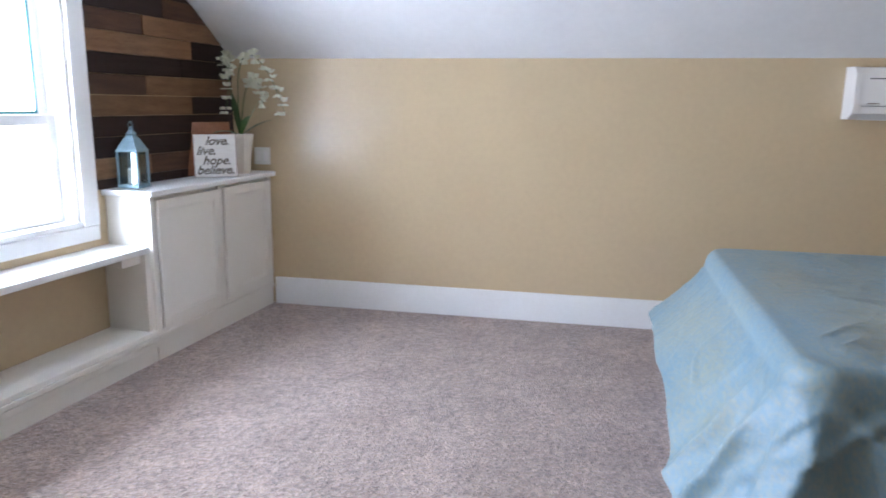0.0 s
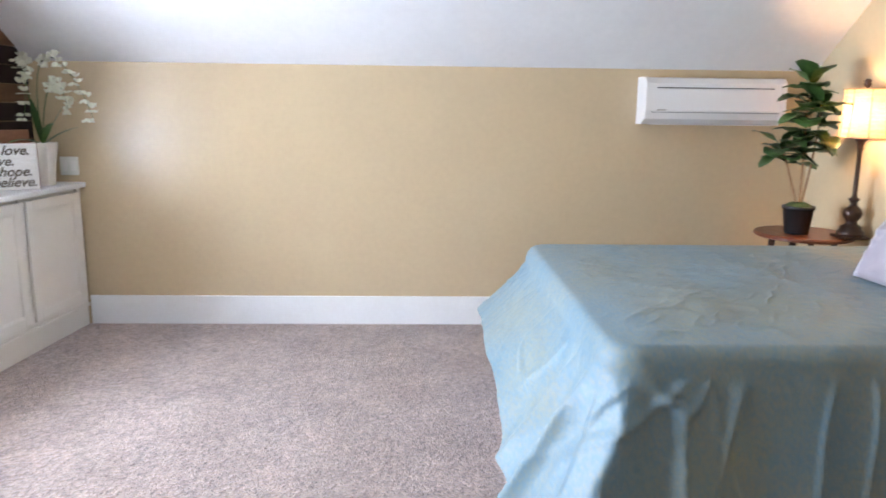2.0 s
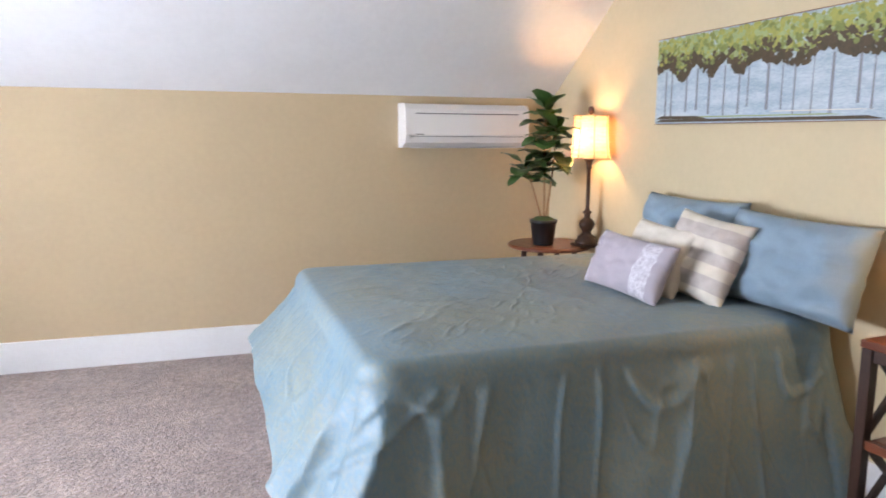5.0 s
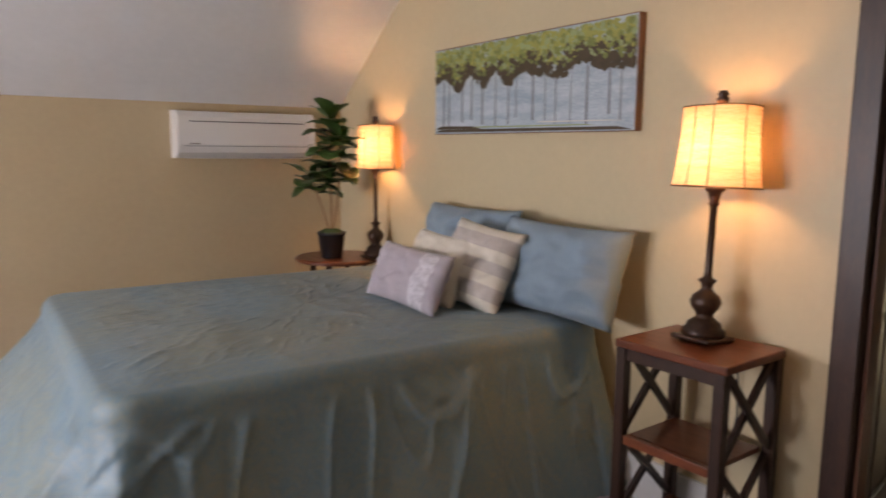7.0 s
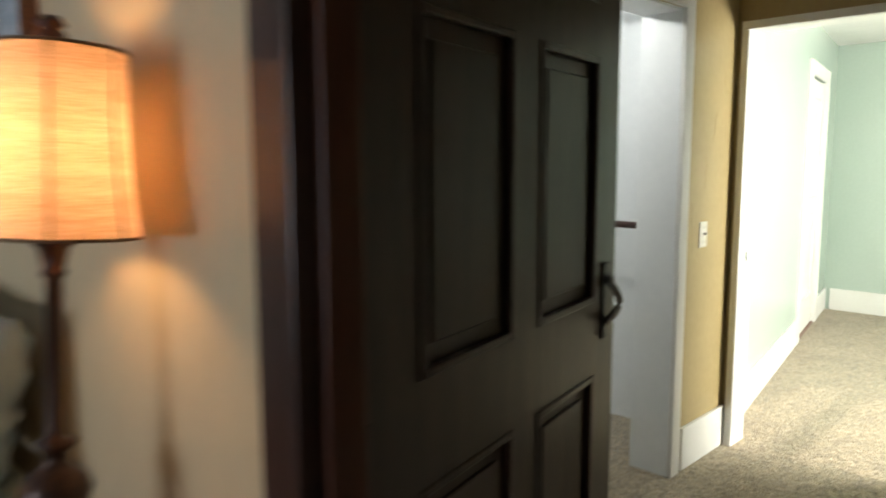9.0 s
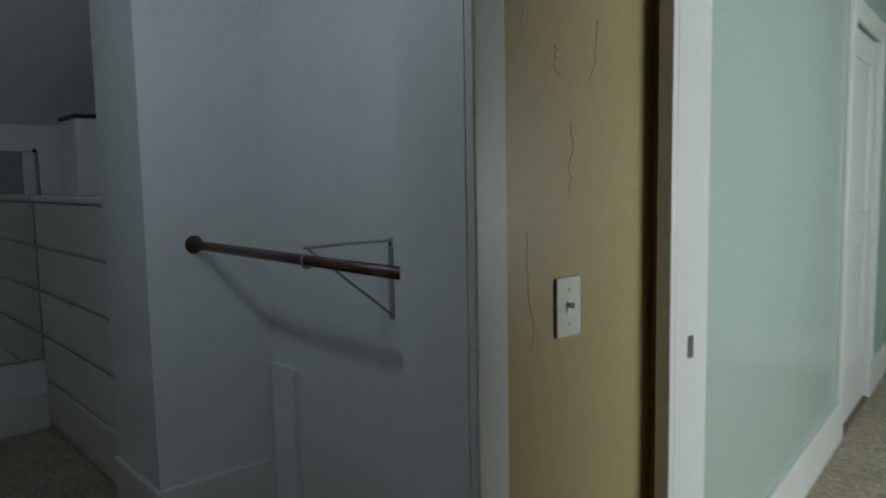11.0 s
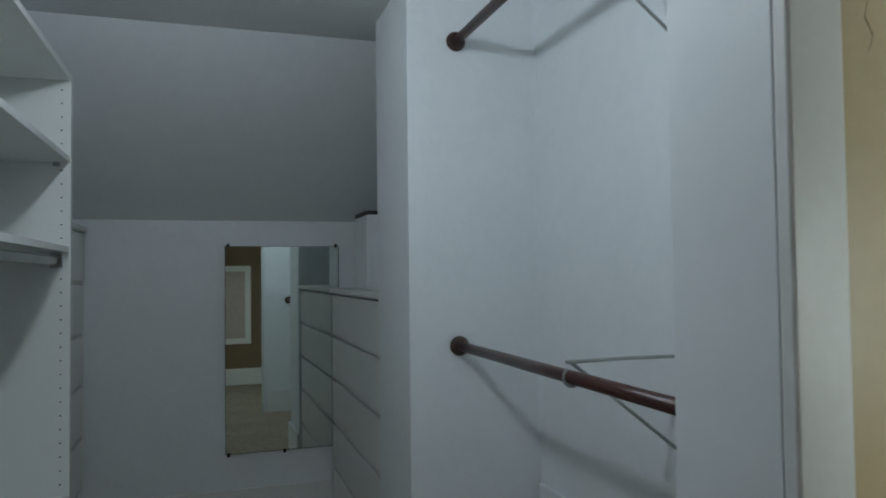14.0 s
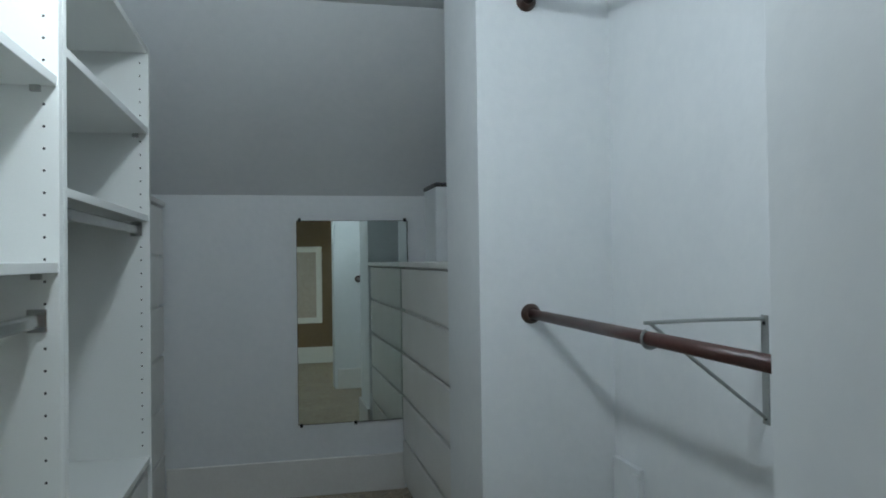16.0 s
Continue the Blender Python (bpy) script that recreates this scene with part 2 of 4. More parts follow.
# ---- mesh helpers ----
def finish(name, bm, mat, parent=None, label="", smooth=False):
    me = bpy.data.meshes.new(name)
    bmesh.ops.recalc_face_normals(bm, faces=bm.faces)
    bm.to_mesh(me)
    bm.free()
    for m in (mat if isinstance(mat, (list, tuple)) else [mat]):
        me.materials.append(m)
    if smooth:
        for p in me.polygons:
            p.use_smooth = True
    ob = new(name, me)
    if parent:
        ob.parent = parent
    if label:
        ob["label"] = label
    return ob


def part(name, bm, mat, parent, label="", smooth=False):
    return finish(name, bm, mat, parent, label, smooth)


def thing(name, m, label, category, group=""):
    ob = new(name)
    ob.empty_display_size = 0.1
    ob.matrix_world = m
    return tagged(ob, label, category, group)


def structure(name, bm, mat, label="", smooth=False):
    return tagged(finish(name, bm, mat, None, "", smooth), label, "", "", "structure")


def add_box(bm, x0, y0, z0, x1, y1, z1, bevel=0.0, m=None):
    mat = Matrix.Translation(((x0 + x1) / 2, (y0 + y1) / 2, (z0 + z1) / 2)) @ Matrix.Diagonal((x1 - x0, y1 - y0, z1 - z0, 1))
    r = bmesh.ops.create_cube(bm, size=1, matrix=(m @ mat) if m else mat)
    if bevel:
        es = list({e for v in r["verts"] for e in v.link_edges})
        bmesh.ops.bevel(bm, geom=es, offset=bevel, segments=2, affect="EDGES", profile=0.5)
    return bm


def boxes(*rows, bevel=0.0):
    bm = bmesh.new()
    for r in rows:
        add_box(bm, *r, bevel=bevel)
    return bm


def lathe(profile, steps=28, sides=0):
    bm = bmesh.new()
    rings = []
    n = sides or steps
    for r, z in profile:
        rings.append([bm.verts.new((r * math.cos(2 * math.pi * k / n), r * math.sin(2 * math.pi * k / n), z)) for k in range(n)])
    for a, b in zip(rings, rings[1:]):
        for k in range(n):
            bm.faces.new((a[k], a[(k + 1) % n], b[(k + 1) % n], b[k]))
    for ring in (rings[0], rings[-1]):
        if profile[rings.index(ring)][0] > 1e-4:
            bm.faces.new(ring)
    return bm


def tube(bm, pts, r0, r1=None, n=8):
    r1 = r0 if r1 is None else r1
    rings = []
    for i, p in enumerate(pts):
        p = Vector(p)
        d = (Vector(pts[min(i + 1, len(pts) - 1)]) - Vector(pts[max(i - 1, 0)])).normalized()
        q = d.to_track_quat("Z", "Y")
        r = r0 + (r1 - r0) * i / max(len(pts) - 1, 1)
        rings.append([bm.verts.new(p + q @ Vector((r * math.cos(2 * math.pi * k / n), r * math.sin(2 * math.pi * k / n), 0))) for k in range(n)])
    for a, b in zip(rings, rings[1:]):
        for k in range(n):
            bm.faces.new((a[k], a[(k + 1) % n], b[(k + 1) % n], b[k]))
    bm.faces.new(rings[0])
    bm.faces.new(rings[-1])
    return bm


def prism(bm, pts, d):
    """A polygon pushed along the vector d."""
    d = Vector(d)
    a = [bm.verts.new(p) for p in pts]
    b = [bm.verts.new(Vector(p) + d) for p in pts]
    bm.faces.new(a)
    bm.faces.new(b)
    for k in range(len(a)):
        bm.faces.new((a[k], a[(k + 1) % len(a)], b[(k + 1) % len(a)], b[k]))
    return bm


# ---- plan ----
WX, EX, EX2 = -1.41, 3.585, 3.665            # bedroom west and east walls
NY, KNEE, TAN_S = 4.31, 1.69, math.tan(radians(35.6))
CEIL_Z = 2.36
FLAT_Y = NY - (CEIL_Z - KNEE) / TAN_S
SY = -2.4                                    # bedroom south wall
HN, HN2, HS, HE, HE2 = 1.40, 1.565, -0.36, 6.53, 6.65   # hall north wall, south wall, end wall
CK, CKZ = 4.84, 1.64                         # closet knee wall
CFLAT = CK - (CEIL_Z - CKZ) / TAN_S
JL, JR, HEAD = 5.05, 5.985, 2.03              # closet opening
CB = 6.53                                    # closet east side
DY0, DY1 = -0.20, 0.66                       # bedroom doorway
MY0, MY1 = 0.50, 1.34                       # doorway to the green room

structure("floor", boxes((WX - 1.1, SY - 0.2, -0.1, EX + 0.12, NY + 0.3, 0)), CARPET, "taupe flecked pile carpet")
structure("floor_hall", boxes((EX + 0.12, SY - 0.2, -0.1, 10.7, CK + 0.2, -0.001)), CARPET_TAN, "tan pile carpet in hall and closet")

# bedroom shell
structure("wall_north", boxes((WX - 0.25, NY, 0, EX, NY + 0.12, KNEE + 0.05)), TAN, "tan painted knee wall with slight sheen")
# the first opening is an unseen twin window, added for more daylight
WINY = [(0.98, 1.82), (2.02, 2.86)]
WZ0, WZ1 = 0.78, 2.06
structure("wall_west", boxes(
    (WX - 0.25, SY, 0, WX, NY, WZ0), (WX - 0.25, SY, WZ1, WX, NY, 2.6), (WX - 0.25, SY, WZ0, WX, WINY[0][0], WZ1),
    (WX - 0.25, WINY[0][1], WZ0, WX, WINY[1][0], WZ1), (WX - 0.25, WINY[1][1], WZ0, WX, NY, WZ1)), TAN, "tan painted gable wall")
structure("wall_east", boxes((EX, DY1 + 0.03, 0, EX2, NY + 0.12, 2.6), (EX, SY, 0, EX2, DY0 - 0.03, 2.6), (EX, DY0 - 0.03, 2.06, EX2, DY1 + 0.03, 2.6)), CREAM,
          "cream painted wall behind the bed")
structure("wall_south", boxes((WX - 0.95, SY - 0.12, 0, EX2, SY, 2.6)), TAN, "tan painted wall")
structure("ceiling", boxes((WX - 0.95, SY - 0.1, CEIL_Z, EX2, FLAT_Y, CEIL_Z + 0.1)), CEIL, "white plaster ceiling")
bm = bmesh.new()
prism(bm, [(WX - 0.5, NY + 0.1, KNEE - 0.1 * TAN_S), (WX - 0.5, FLAT_Y - 0.01, CEIL_Z + 0.007), (WX - 0.5, FLAT_Y, CEIL_Z + 0.14), (WX - 0.5, NY + 0.1, KNEE + 0.1)], (EX - WX + 0.5, 0, 0))
structure("ceiling_slope", bm, CEIL, "white plaster sloped attic ceiling")


def board(name, x0, y0, z0, x1, y1, z1, mat=TRIM, label="white painted baseboard"):
    return structure(name, boxes((x0, y0, z0, x1, y1, z1), bevel=0.004), mat, label)


board("baseboard", -1.12, NY - 0.018, 0, EX, NY, 0.192)
board("baseboard", EX - 0.018, DY1 + 0.13, 0, EX, NY - 0.018, 0.192)

# hall, closet and green room shells
structure("wall_hall_north", boxes((EX2, HN, 0, JL, HN2, 2.6), (JR, HN, 0, HE, HN2, 2.6), (JL, HN, HEAD, JR, HN2, 2.6)), OCHRE, "ochre painted hall wall with hairline cracks")
structure("wall_hall_south", boxes((EX2, HS - 0.1, 0, HE, HS, 2.6)), BROWN, "brown painted hall wall")
structure("wall_hall_end", boxes((HE, MY1 + 0.03, 0, HE2, CK + 0.1, 2.6), (HE, HS - 0.1, 0, HE2, MY0 - 0.03, 2.6), (HE, MY0 - 0.03, 2.03, HE2, MY1 + 0.03, 2.6)), OCHRE, "ochre painted end wall of hall")
structure("ceiling_hall", boxes((EX2, HS - 0.1, CEIL_Z, HE2, HN2, CEIL_Z + 0.1)), CEIL, "white plaster hall ceiling")
structure("wall_closet_south", boxes((4.54, HN2, 0, JL, HN2 + 0.012, 2.36), (JR, HN2, 0, CB - 0.012, HN2 + 0.012, 2.36), (JL, HN2, HEAD, JR, HN2 + 0.012, 2.36)), CLOSET, "white painted closet wall round the opening")
structure("wall_closet_east", boxes((CB - 0.012, HN2, 0, CB, CK, 2.36)), CLOSET, "white painted closet wall")
structure("wall_closet_west", boxes((4.42, HN2 + 0.012, 0, 4.54, CK, 2.5)), CLOSET, "white painted closet wall")
structure("wall_closet_north", boxes((4.42, CK, 0, HE2, CK + 0.1, CKZ + 0.05)), CLOSET, "white painted closet knee wall")
structure("wall_closet_stub", boxes((6.04, 3.13, 0, CB - 0.012, 3.60, 2.44)), CLOSET, "white plastered chimney stub with rough corner")
structure("ceiling_closet", boxes((4.42, HN2, CEIL_Z, HE2, CFLAT, CEIL_Z + 0.1)), CLOSET, "white closet ceiling")
bm = bmesh.new()
prism(bm, [(4.42, CK + 0.08, CKZ - 0.08 * TAN_S), (4.42, CFLAT - 0.01, CEIL_Z + 0.007), (4.42, CFLAT, CEIL_Z + 0.14), (4.42, CK + 0.08, CKZ + 0.1)], (HE2 - 4.42, 0, 0))
structure("ceiling_closet_slope", bm, CLOSET, "white sloped closet ceiling")
board("baseboard", 4.80, CK - 0.018, 0, 6.06, CK, 0.20)
board("baseboard", 6.022, 3.112, 0, 6.04, 3.6, 0.20)
board("baseboard", 6.04, 3.112, 0, CB - 0.012, 3.13, 0.20)
board("baseboard", JR + 0.095, HN - 0.018, 0, HE, HN, 0.20)
board("baseboard", EX2, HS, 0, HE, HS + 0.018, 0.20)
board("baseboard", JR + 0.02, HN2 + 0.012, 0, CB - 0.012, HN2 + 0.03, 0.20)

MN, MS, ME = 1.50, -1.2, 10.4
structure("wall_green_north", boxes((HE2, MN, 0, 8.92, MN + 0.1, 2.6), (9.75, MN, 0, 10.6, MN + 0.1, 2.6), (8.92, MN, 2.03, 9.75, MN + 0.1, 2.6)), MINT, "mint green painted wall")
structure("wall_green_far", boxes((ME, MS - 0.1, 0, ME + 0.1, MN + 1.2, 2.6)), MINT, "mint green painted wall")
structure("wall_green_south", boxes((HE2, MS - 0.1, 0, ME, MS, 0.75), (HE2, MS - 0.1, 2.1, ME, MS, 2.6), (HE2, MS - 0.1, 0.75, 7.0, MS, 2.1), (8.45, MS - 0.1, 0.75, ME, MS, 2.1)), MINT, "mint green wall with window")
structure("wall_green_lining", boxes((HE2, MS, 0, HE2 + 0.012, MY0 - 0.12, 2.5), (HE2, MY1 + 0.12, 0, HE2 + 0.012, MN, 2.5), (HE2, MY0 - 0.12, 2.14, HE2 + 0.012, MY1 + 0.12, 2.5)), MINT, "mint green painted wall")
structure("ceiling_green", boxes((HE2, MS - 0.1, 2.42, ME + 0.1, MN + 1.2, 2.52)), CEIL, "white plaster ceiling")
board("baseboard_green", HE2, MN - 0.018, 0, 8.82, MN, 0.20)
board("baseboard_green", 9.85, MN - 0.018, 0, 10.5, MN, 0.20)
board("baseboard", ME - 0.018, MS, 0, ME, MN + 0.55, 0.20)

# glowing white card for the blown-out daylight outside the bedroom windows
SKYCARD = glow("daylight_glow", (0.93, 0.98, 1.0), 5.0)
tagged(finish("backdrop", boxes((-3.45, -2.0, -1.0, -3.4, 9.0, 5.0)), SKYCARD), "bright overcast distance outside the windows", "", "", "structure")

# ---- openings ----
def casing_x(name, x, side, y0, y1, top, w, mat, label, d0, d1):
    """Casing and jamb round an opening in a wall of constant x; side is the way the casing stands proud."""
    ob = tagged(new(name), label, "", "", "structure")
    a, b = sorted((x, x + side * 0.022))
    part("side_casing", boxes((a, y0 - w, 0, b, y0, top), bevel=0.004), mat, ob)
    part("side_casing", boxes((a, y1, 0, b, y1 + w, top), bevel=0.004), mat, ob)
    part("head_casing", boxes((a, y0 - w, top, b, y1 + w, top + w * 1.05), bevel=0.004), mat, ob)
    part("jamb", boxes((d0, y0 - 0.03, 0, d1, y0, top), bevel=0.002), mat, ob)
    part("jamb", boxes((d0, y1, 0, d1, y1 + 0.03, top), bevel=0.002), mat, ob)
    part("head_jamb", boxes((d0, y0, top - 0.001, d1, y1, top + 0.03), bevel=0.002), mat, ob)
    return ob


f = casing_x("door_frame_1", EX, -1, DY0, DY1, 2.03, 0.085, DARKWOOD, "dark stained wooden door frame", EX - 0.002, EX2 + 0.002)
part("door_stop", boxes((EX + 0.015, DY1 - 0.014, 0, EX2 - 0.005, DY1, 2.02), bevel=0.003), REDWOOD, f, "reddish stained door stop")
f = casing_x("door_frame_2", HE, -1, MY0, MY1, 2.0, 0.036, TRIM, "white painted door frame to the green room", HE - 0.002, HE2 + 0.014)
part("strike_plate", boxes((HE + 0.05, MY1 - 0.003, 0.915, HE + 0.07, MY1, 0.965), bevel=0.001), STEEL, f, "small steel strike plate")

f = tagged(new("door_frame_3"), "white painted closet opening frame", "", "", "structure")
for x0, x1 in ((JL - 0.09, JL + 0.012), (JR - 0.012, JR + 0.064)):
    part("side_casing", boxes((x0, HN - 0.022, 0, x1, HN, HEAD), bevel=0.004), TRIM, f)
part("head_casing", boxes((JL - 0.09, HN - 0.022, HEAD, JR + 0.064, HN, HEAD + 0.1), bevel=0.004), TRIM, f)
for x0, x1 in ((JL, JL + 0.012), (JR - 0.012, JR)):
    part("jamb", boxes((x0, HN, 0, x1, HN2 + 0.02, HEAD), bevel=0.002), CLOSET, f)
part("head_jamb", boxes((JL + 0.012, HN + 0.004, HEAD - 0.012, JR - 0.012, HN2 + 0.02, HEAD), bevel=0.002), CLOSET, f)


def panel_door(m, width, height, mat, panels, label, name):
    """A framed panel door: x along its width from the hinge, y its thickness."""
    t = 0.040
    ob = thing(name, m, label, "door")
    xs = sorted({0.0, width} | {v for p in panels for v in (p[0], p[2])})
    rails = boxes((0, -t / 2, 0, panels[0][0], t / 2, height), (max(p[2] for p in panels), -t / 2, 0, width, t / 2, height))
    lx, rx = panels[0][0], max(p[2] for p in panels)
    inner = sorted({(p[1], p[3]) for p in panels})
    z = 0.0
    for z0, z1 in inner:
        add_box(rails, lx, -t / 2, z, rx, t / 2, z0)
        z = z1
    add_box(rails, lx, -t / 2, z, rx, t / 2, height)
    cols = sorted({(p[0], p[2]) for p in panels})
    for a, b in zip(cols, cols[1:]):
        for z0, z1 in inner:
            add_box(rails, a[1], -t / 2, z0, b[0], t / 2, z1)
    part("frame", rails, mat, ob)
    for x0, z0, x1, z1 in panels:
        bm = bmesh.new()
        add_box(bm, x0, -0.007, z0, x1, 0.007, z1)
        add_box(bm, x0 + 0.045, -0.013, z0 + 0.045, x1 - 0.045, 0.013, z1 - 0.045, bevel=0.005)
        p = part("panel", bm, mat, ob)
        mo = bmesh.new()
        for s in (-1, 1):
            y0, y1 = sorted((s * 0.007, s * 0.024))
            add_box(mo, x0, y0, z0, x0 + 0.016, y1, z1, bevel=0.004)
            add_box(mo, x1 - 0.016, y0, z0, x1, y1, z1, bevel=0.004)
            add_box(mo, x0 + 0.016, y0, z0, x1 - 0.016, y1, z0 + 0.016, bevel=0.004)
            add_box(mo, x0 + 0.016, y0, z1 - 0.016, x1 - 0.016, y1, z1, bevel=0.004)
        part("moulding", mo, mat, p)
    return ob


hx, hy, turn, W = EX2 + 0.012, 0.695, 11.7, 0.95
cols = [(0.125, W / 2 - 0.05), (W / 2 + 0.05, W - 0.125)]
rows = [(0.24, 0.905), (1.075, 1.62), (1.73, 1.90)]
door = panel_door(pose(hx, hy, 0.012, 0, 0, turn), W, 2.0, DARKWOOD, [(a, z0, b, z1) for a, b in cols for z0, z1 in rows],
                  "open dark-stained six-panel wooden door", "panel_door")
bm = boxes((W - 0.085, -0.026, 0.98, W - 0.045, -0.020, 1.16), bevel=0.003)
h = part("handle_plate", bm, IRON, door, "black iron handle plate")
bm = bmesh.new()
tube(bm, [(W - 0.065, -0.022 - 0.035 * math.sin(math.pi * k / 10), 1.015 + 0.011 * k) for k in range(11)], 0.009)
part("handle", bm, STEEL, h, "curved metal pull handle", True)
for z in (0.25, 1.0, 1.75):
    part("hinge", tube(bmesh.new(), [(-0.008, -0.022, z - 0.05), (-0.008, -0.022, z + 0.05)], 0.008), IRON, door)

bm = tube(bmesh.new(), [(W - 0.05, 0.02, 1.33), (W - 0.05, 0.035, 1.33), (W - 0.05, 0.075, 1.33)], 0.012, 0.016, 14)
part("latch_knob", bm, IRON, door, "small dark latch knob", True)

# white door of the green room, standing open behind its frame
f = tagged(new("door_frame_4"), "white painted door frame in mint wall", "", "", "structure")
part("side_casing", boxes((8.82, MN - 0.02, 0, 8.92, MN, 2.03), bevel=0.004), TRIM, f)
part("side_casing", boxes((9.75, MN - 0.02, 0, 9.85, MN, 2.03), bevel=0.004), TRIM, f)
part("head_casing", boxes((8.82, MN - 0.02, 2.03, 9.85, MN, 2.13), bevel=0.004), TRIM, f)
part("jamb", boxes((8.92, MN - 0.002, 0, 8.94, MN + 0.1, 2.03), bevel=0.002), TRIM, f)
part("jamb", boxes((9.73, MN - 0.002, 0, 9.75, MN + 0.1, 2.03), bevel=0.002), TRIM, f)
part("threshold", boxes((8.94, MN - 0.01, 0, 9.73, MN + 0.1, 0.014), bevel=0.003), CHERRY, f, "dark wooden threshold")
for z in (0.37, 1.80):
    part("hinge", boxes((8.935, MN - 0.012, z - 0.045, 8.965, MN + 0.03, z + 0.045), bevel=0.002), IRON, f, "black steel hinge")
panel_door(pose(8.965, MN + 0.03, 0.016, 0, 0, 0), 0.74, 2.0, TRIM, [(0.11, 0.25, 0.63, 0.95), (0.11, 1.07, 0.63, 1.88)], "white painted two-panel door, closed", "white_door")


def window(name, y0, y1, label, x_in, m=None):
    ob = tagged(new(name), label, "", "", "structure")
    x = x_in
    c = 0.11
    part("side_casing", boxes((x, y1, WZ0 - 0.02, x + 0.024, y1 + c, WZ1), bevel=0.004), TRIM, ob)
    part("side_casing", boxes((x, y0 - c + 0.012, WZ0 - 0.02, x + 0.024, y0, WZ1), bevel=0.004), TRIM, ob)
    part("head_casing", boxes((x, y0 - c + 0.012, WZ1, x + 0.028, y1 + c, WZ1 + 0.12), bevel=0.004), TRIM, ob)
    part("sill", boxes((x - 0.2, y0, WZ0 - 0.02, x + 0.012, y1, WZ0 + 0.008), bevel=0.004), TRIM, ob)
    part("apron", boxes((x, y0 - c + 0.012, WZ0 - 0.10, x + 0.020, y1 + c, WZ0 - 0.021), bevel=0.004), TRIM, ob)
    fr = boxes((x - 0.2, y0, WZ0 + 0.008, x - 0.002, y0 + 0.02, WZ1), (x - 0.2, y1 - 0.02, WZ0 + 0.008, x - 0.002, y1, WZ1), (x - 0.2, y0 + 0.02, WZ1 - 0.02, x - 0.002, y1 - 0.02, WZ1))
    part("frame", fr, TRIM, ob)
    mid = 1.30
    for nm, z0, z1, dx in (("upper_sash", mid - 0.02, WZ1 - 0.02, -0.13), ("lower_sash", WZ0 + 0.008, mid + 0.03, -0.085)):
        a, b = y0 + 0.02, y1 - 0.02
        s = boxes((x + dx - 0.035, a, z0, x + dx, a + 0.05, z1), (x + dx - 0.035, b - 0.05, z0, x + dx, b, z1),
                  (x + dx - 0.035, a + 0.05, z0, x + dx, b - 0.05, z0 + 0.055), (x + dx - 0.035, a + 0.05, z1 - 0.05, x + dx, b - 0.05, z1), bevel=0.003)
        sash = part(nm, s, TRIM, ob)
        g = part("pane", boxes((x + dx - 0.02, a + 0.045, z0 + 0.05, x + dx - 0.016, b - 0.045, z1 - 0.045)), PANE, sash)
        g.visible_shadow = False
        if nm == "upper_sash":
            e = boxes((x + dx - 0.012, b - 0.062, z0 + 0.055, x + dx - 0.004, b - 0.051, z1 - 0.05), (x + dx - 0.012, a + 0.051, z0 + 0.055, x + dx - 0.004, b - 0.062, z0 + 0.068))
            part("screen_edge", e, TEAL, sash, "thin teal edge strip")
    return ob


# window_1 is the added twin, out of view
for i, (a, b) in enumerate(WINY):
    window("window_%d" % (i + 1), a, b, "white painted double-hung sash window, bright daylight behind", WX)
f = tagged(new("window_3"), "white framed window of the green room", "", "", "structure")
part("frame", boxes((7.0, MS - 0.1, 0.75, 7.05, MS + 0.01, 2.1), (8.40, MS - 0.1, 0.75, 8.45, MS + 0.01, 2.1), (7.05, MS - 0.1, 0.75, 8.40, MS + 0.01, 0.79), (7.05, MS - 0.1, 2.06, 8.40, MS + 0.01, 2.1), (7.05, MS - 0.07, 1.40, 8.40, MS - 0.03, 1.45), bevel=0.003), TRIM, f)
# unseen blinds, added so the sun falls in a shaped patch
for x0, x1 in ((7.05, 7.66), (7.80, 8.40)):
    bl = thing("added_blind", pose(0, 0, 0), "white roller blind partly drawn over window", "blind", "blinds in the green room")
    part("cloth", boxes((x0, MS - 0.028, 1.62, x1, MS - 0.024, 2.05)), BLIND, bl)
    part("bottom_bar", boxes((x0, MS - 0.032, 1.605, x1, MS - 0.020, 1.625), bevel=0.003), TRIM, bl)

# ---- window side: bench, cabinet and what stands on them ----
CX = -1.125
bench = thing("window_bench", pose(0, 0, 0), "white painted window bench with open shelf below", "bench")
part("seat", boxes((WX, 0.1, 0.605, CX - 0.02, 3.04, 0.64), bevel=0.006), TRIM, bench)
part("lower_shelf", boxes((WX, 0.1, 0.15, CX, 3.04, 0.178), bevel=0.004), IVORY, bench)
part("plinth", boxes((WX + 0.02, 0.1, 0, CX - 0.012, 3.04, 0.15), bevel=0.003), IVORY, bench)
part("plinth_moulding", boxes((CX - 0.012, 0.1, 0.085, CX - 0.002, 3.04, 0.12), (CX - 0.012, 0.1, 0.125, CX + 0.006, 3.04, 0.15), bevel=0.003), IVORY, bench)
part("end_panel", boxes((WX + 0.005, 3.00, 0.178, CX - 0.02, 3.04, 0.605), bevel=0.003), IVORY, bench)
part("corbel", boxes((CX - 0.10, 2.86, 0.555, CX - 0.05, 3.00, 0.605), bevel=0.004), IVORY, bench)

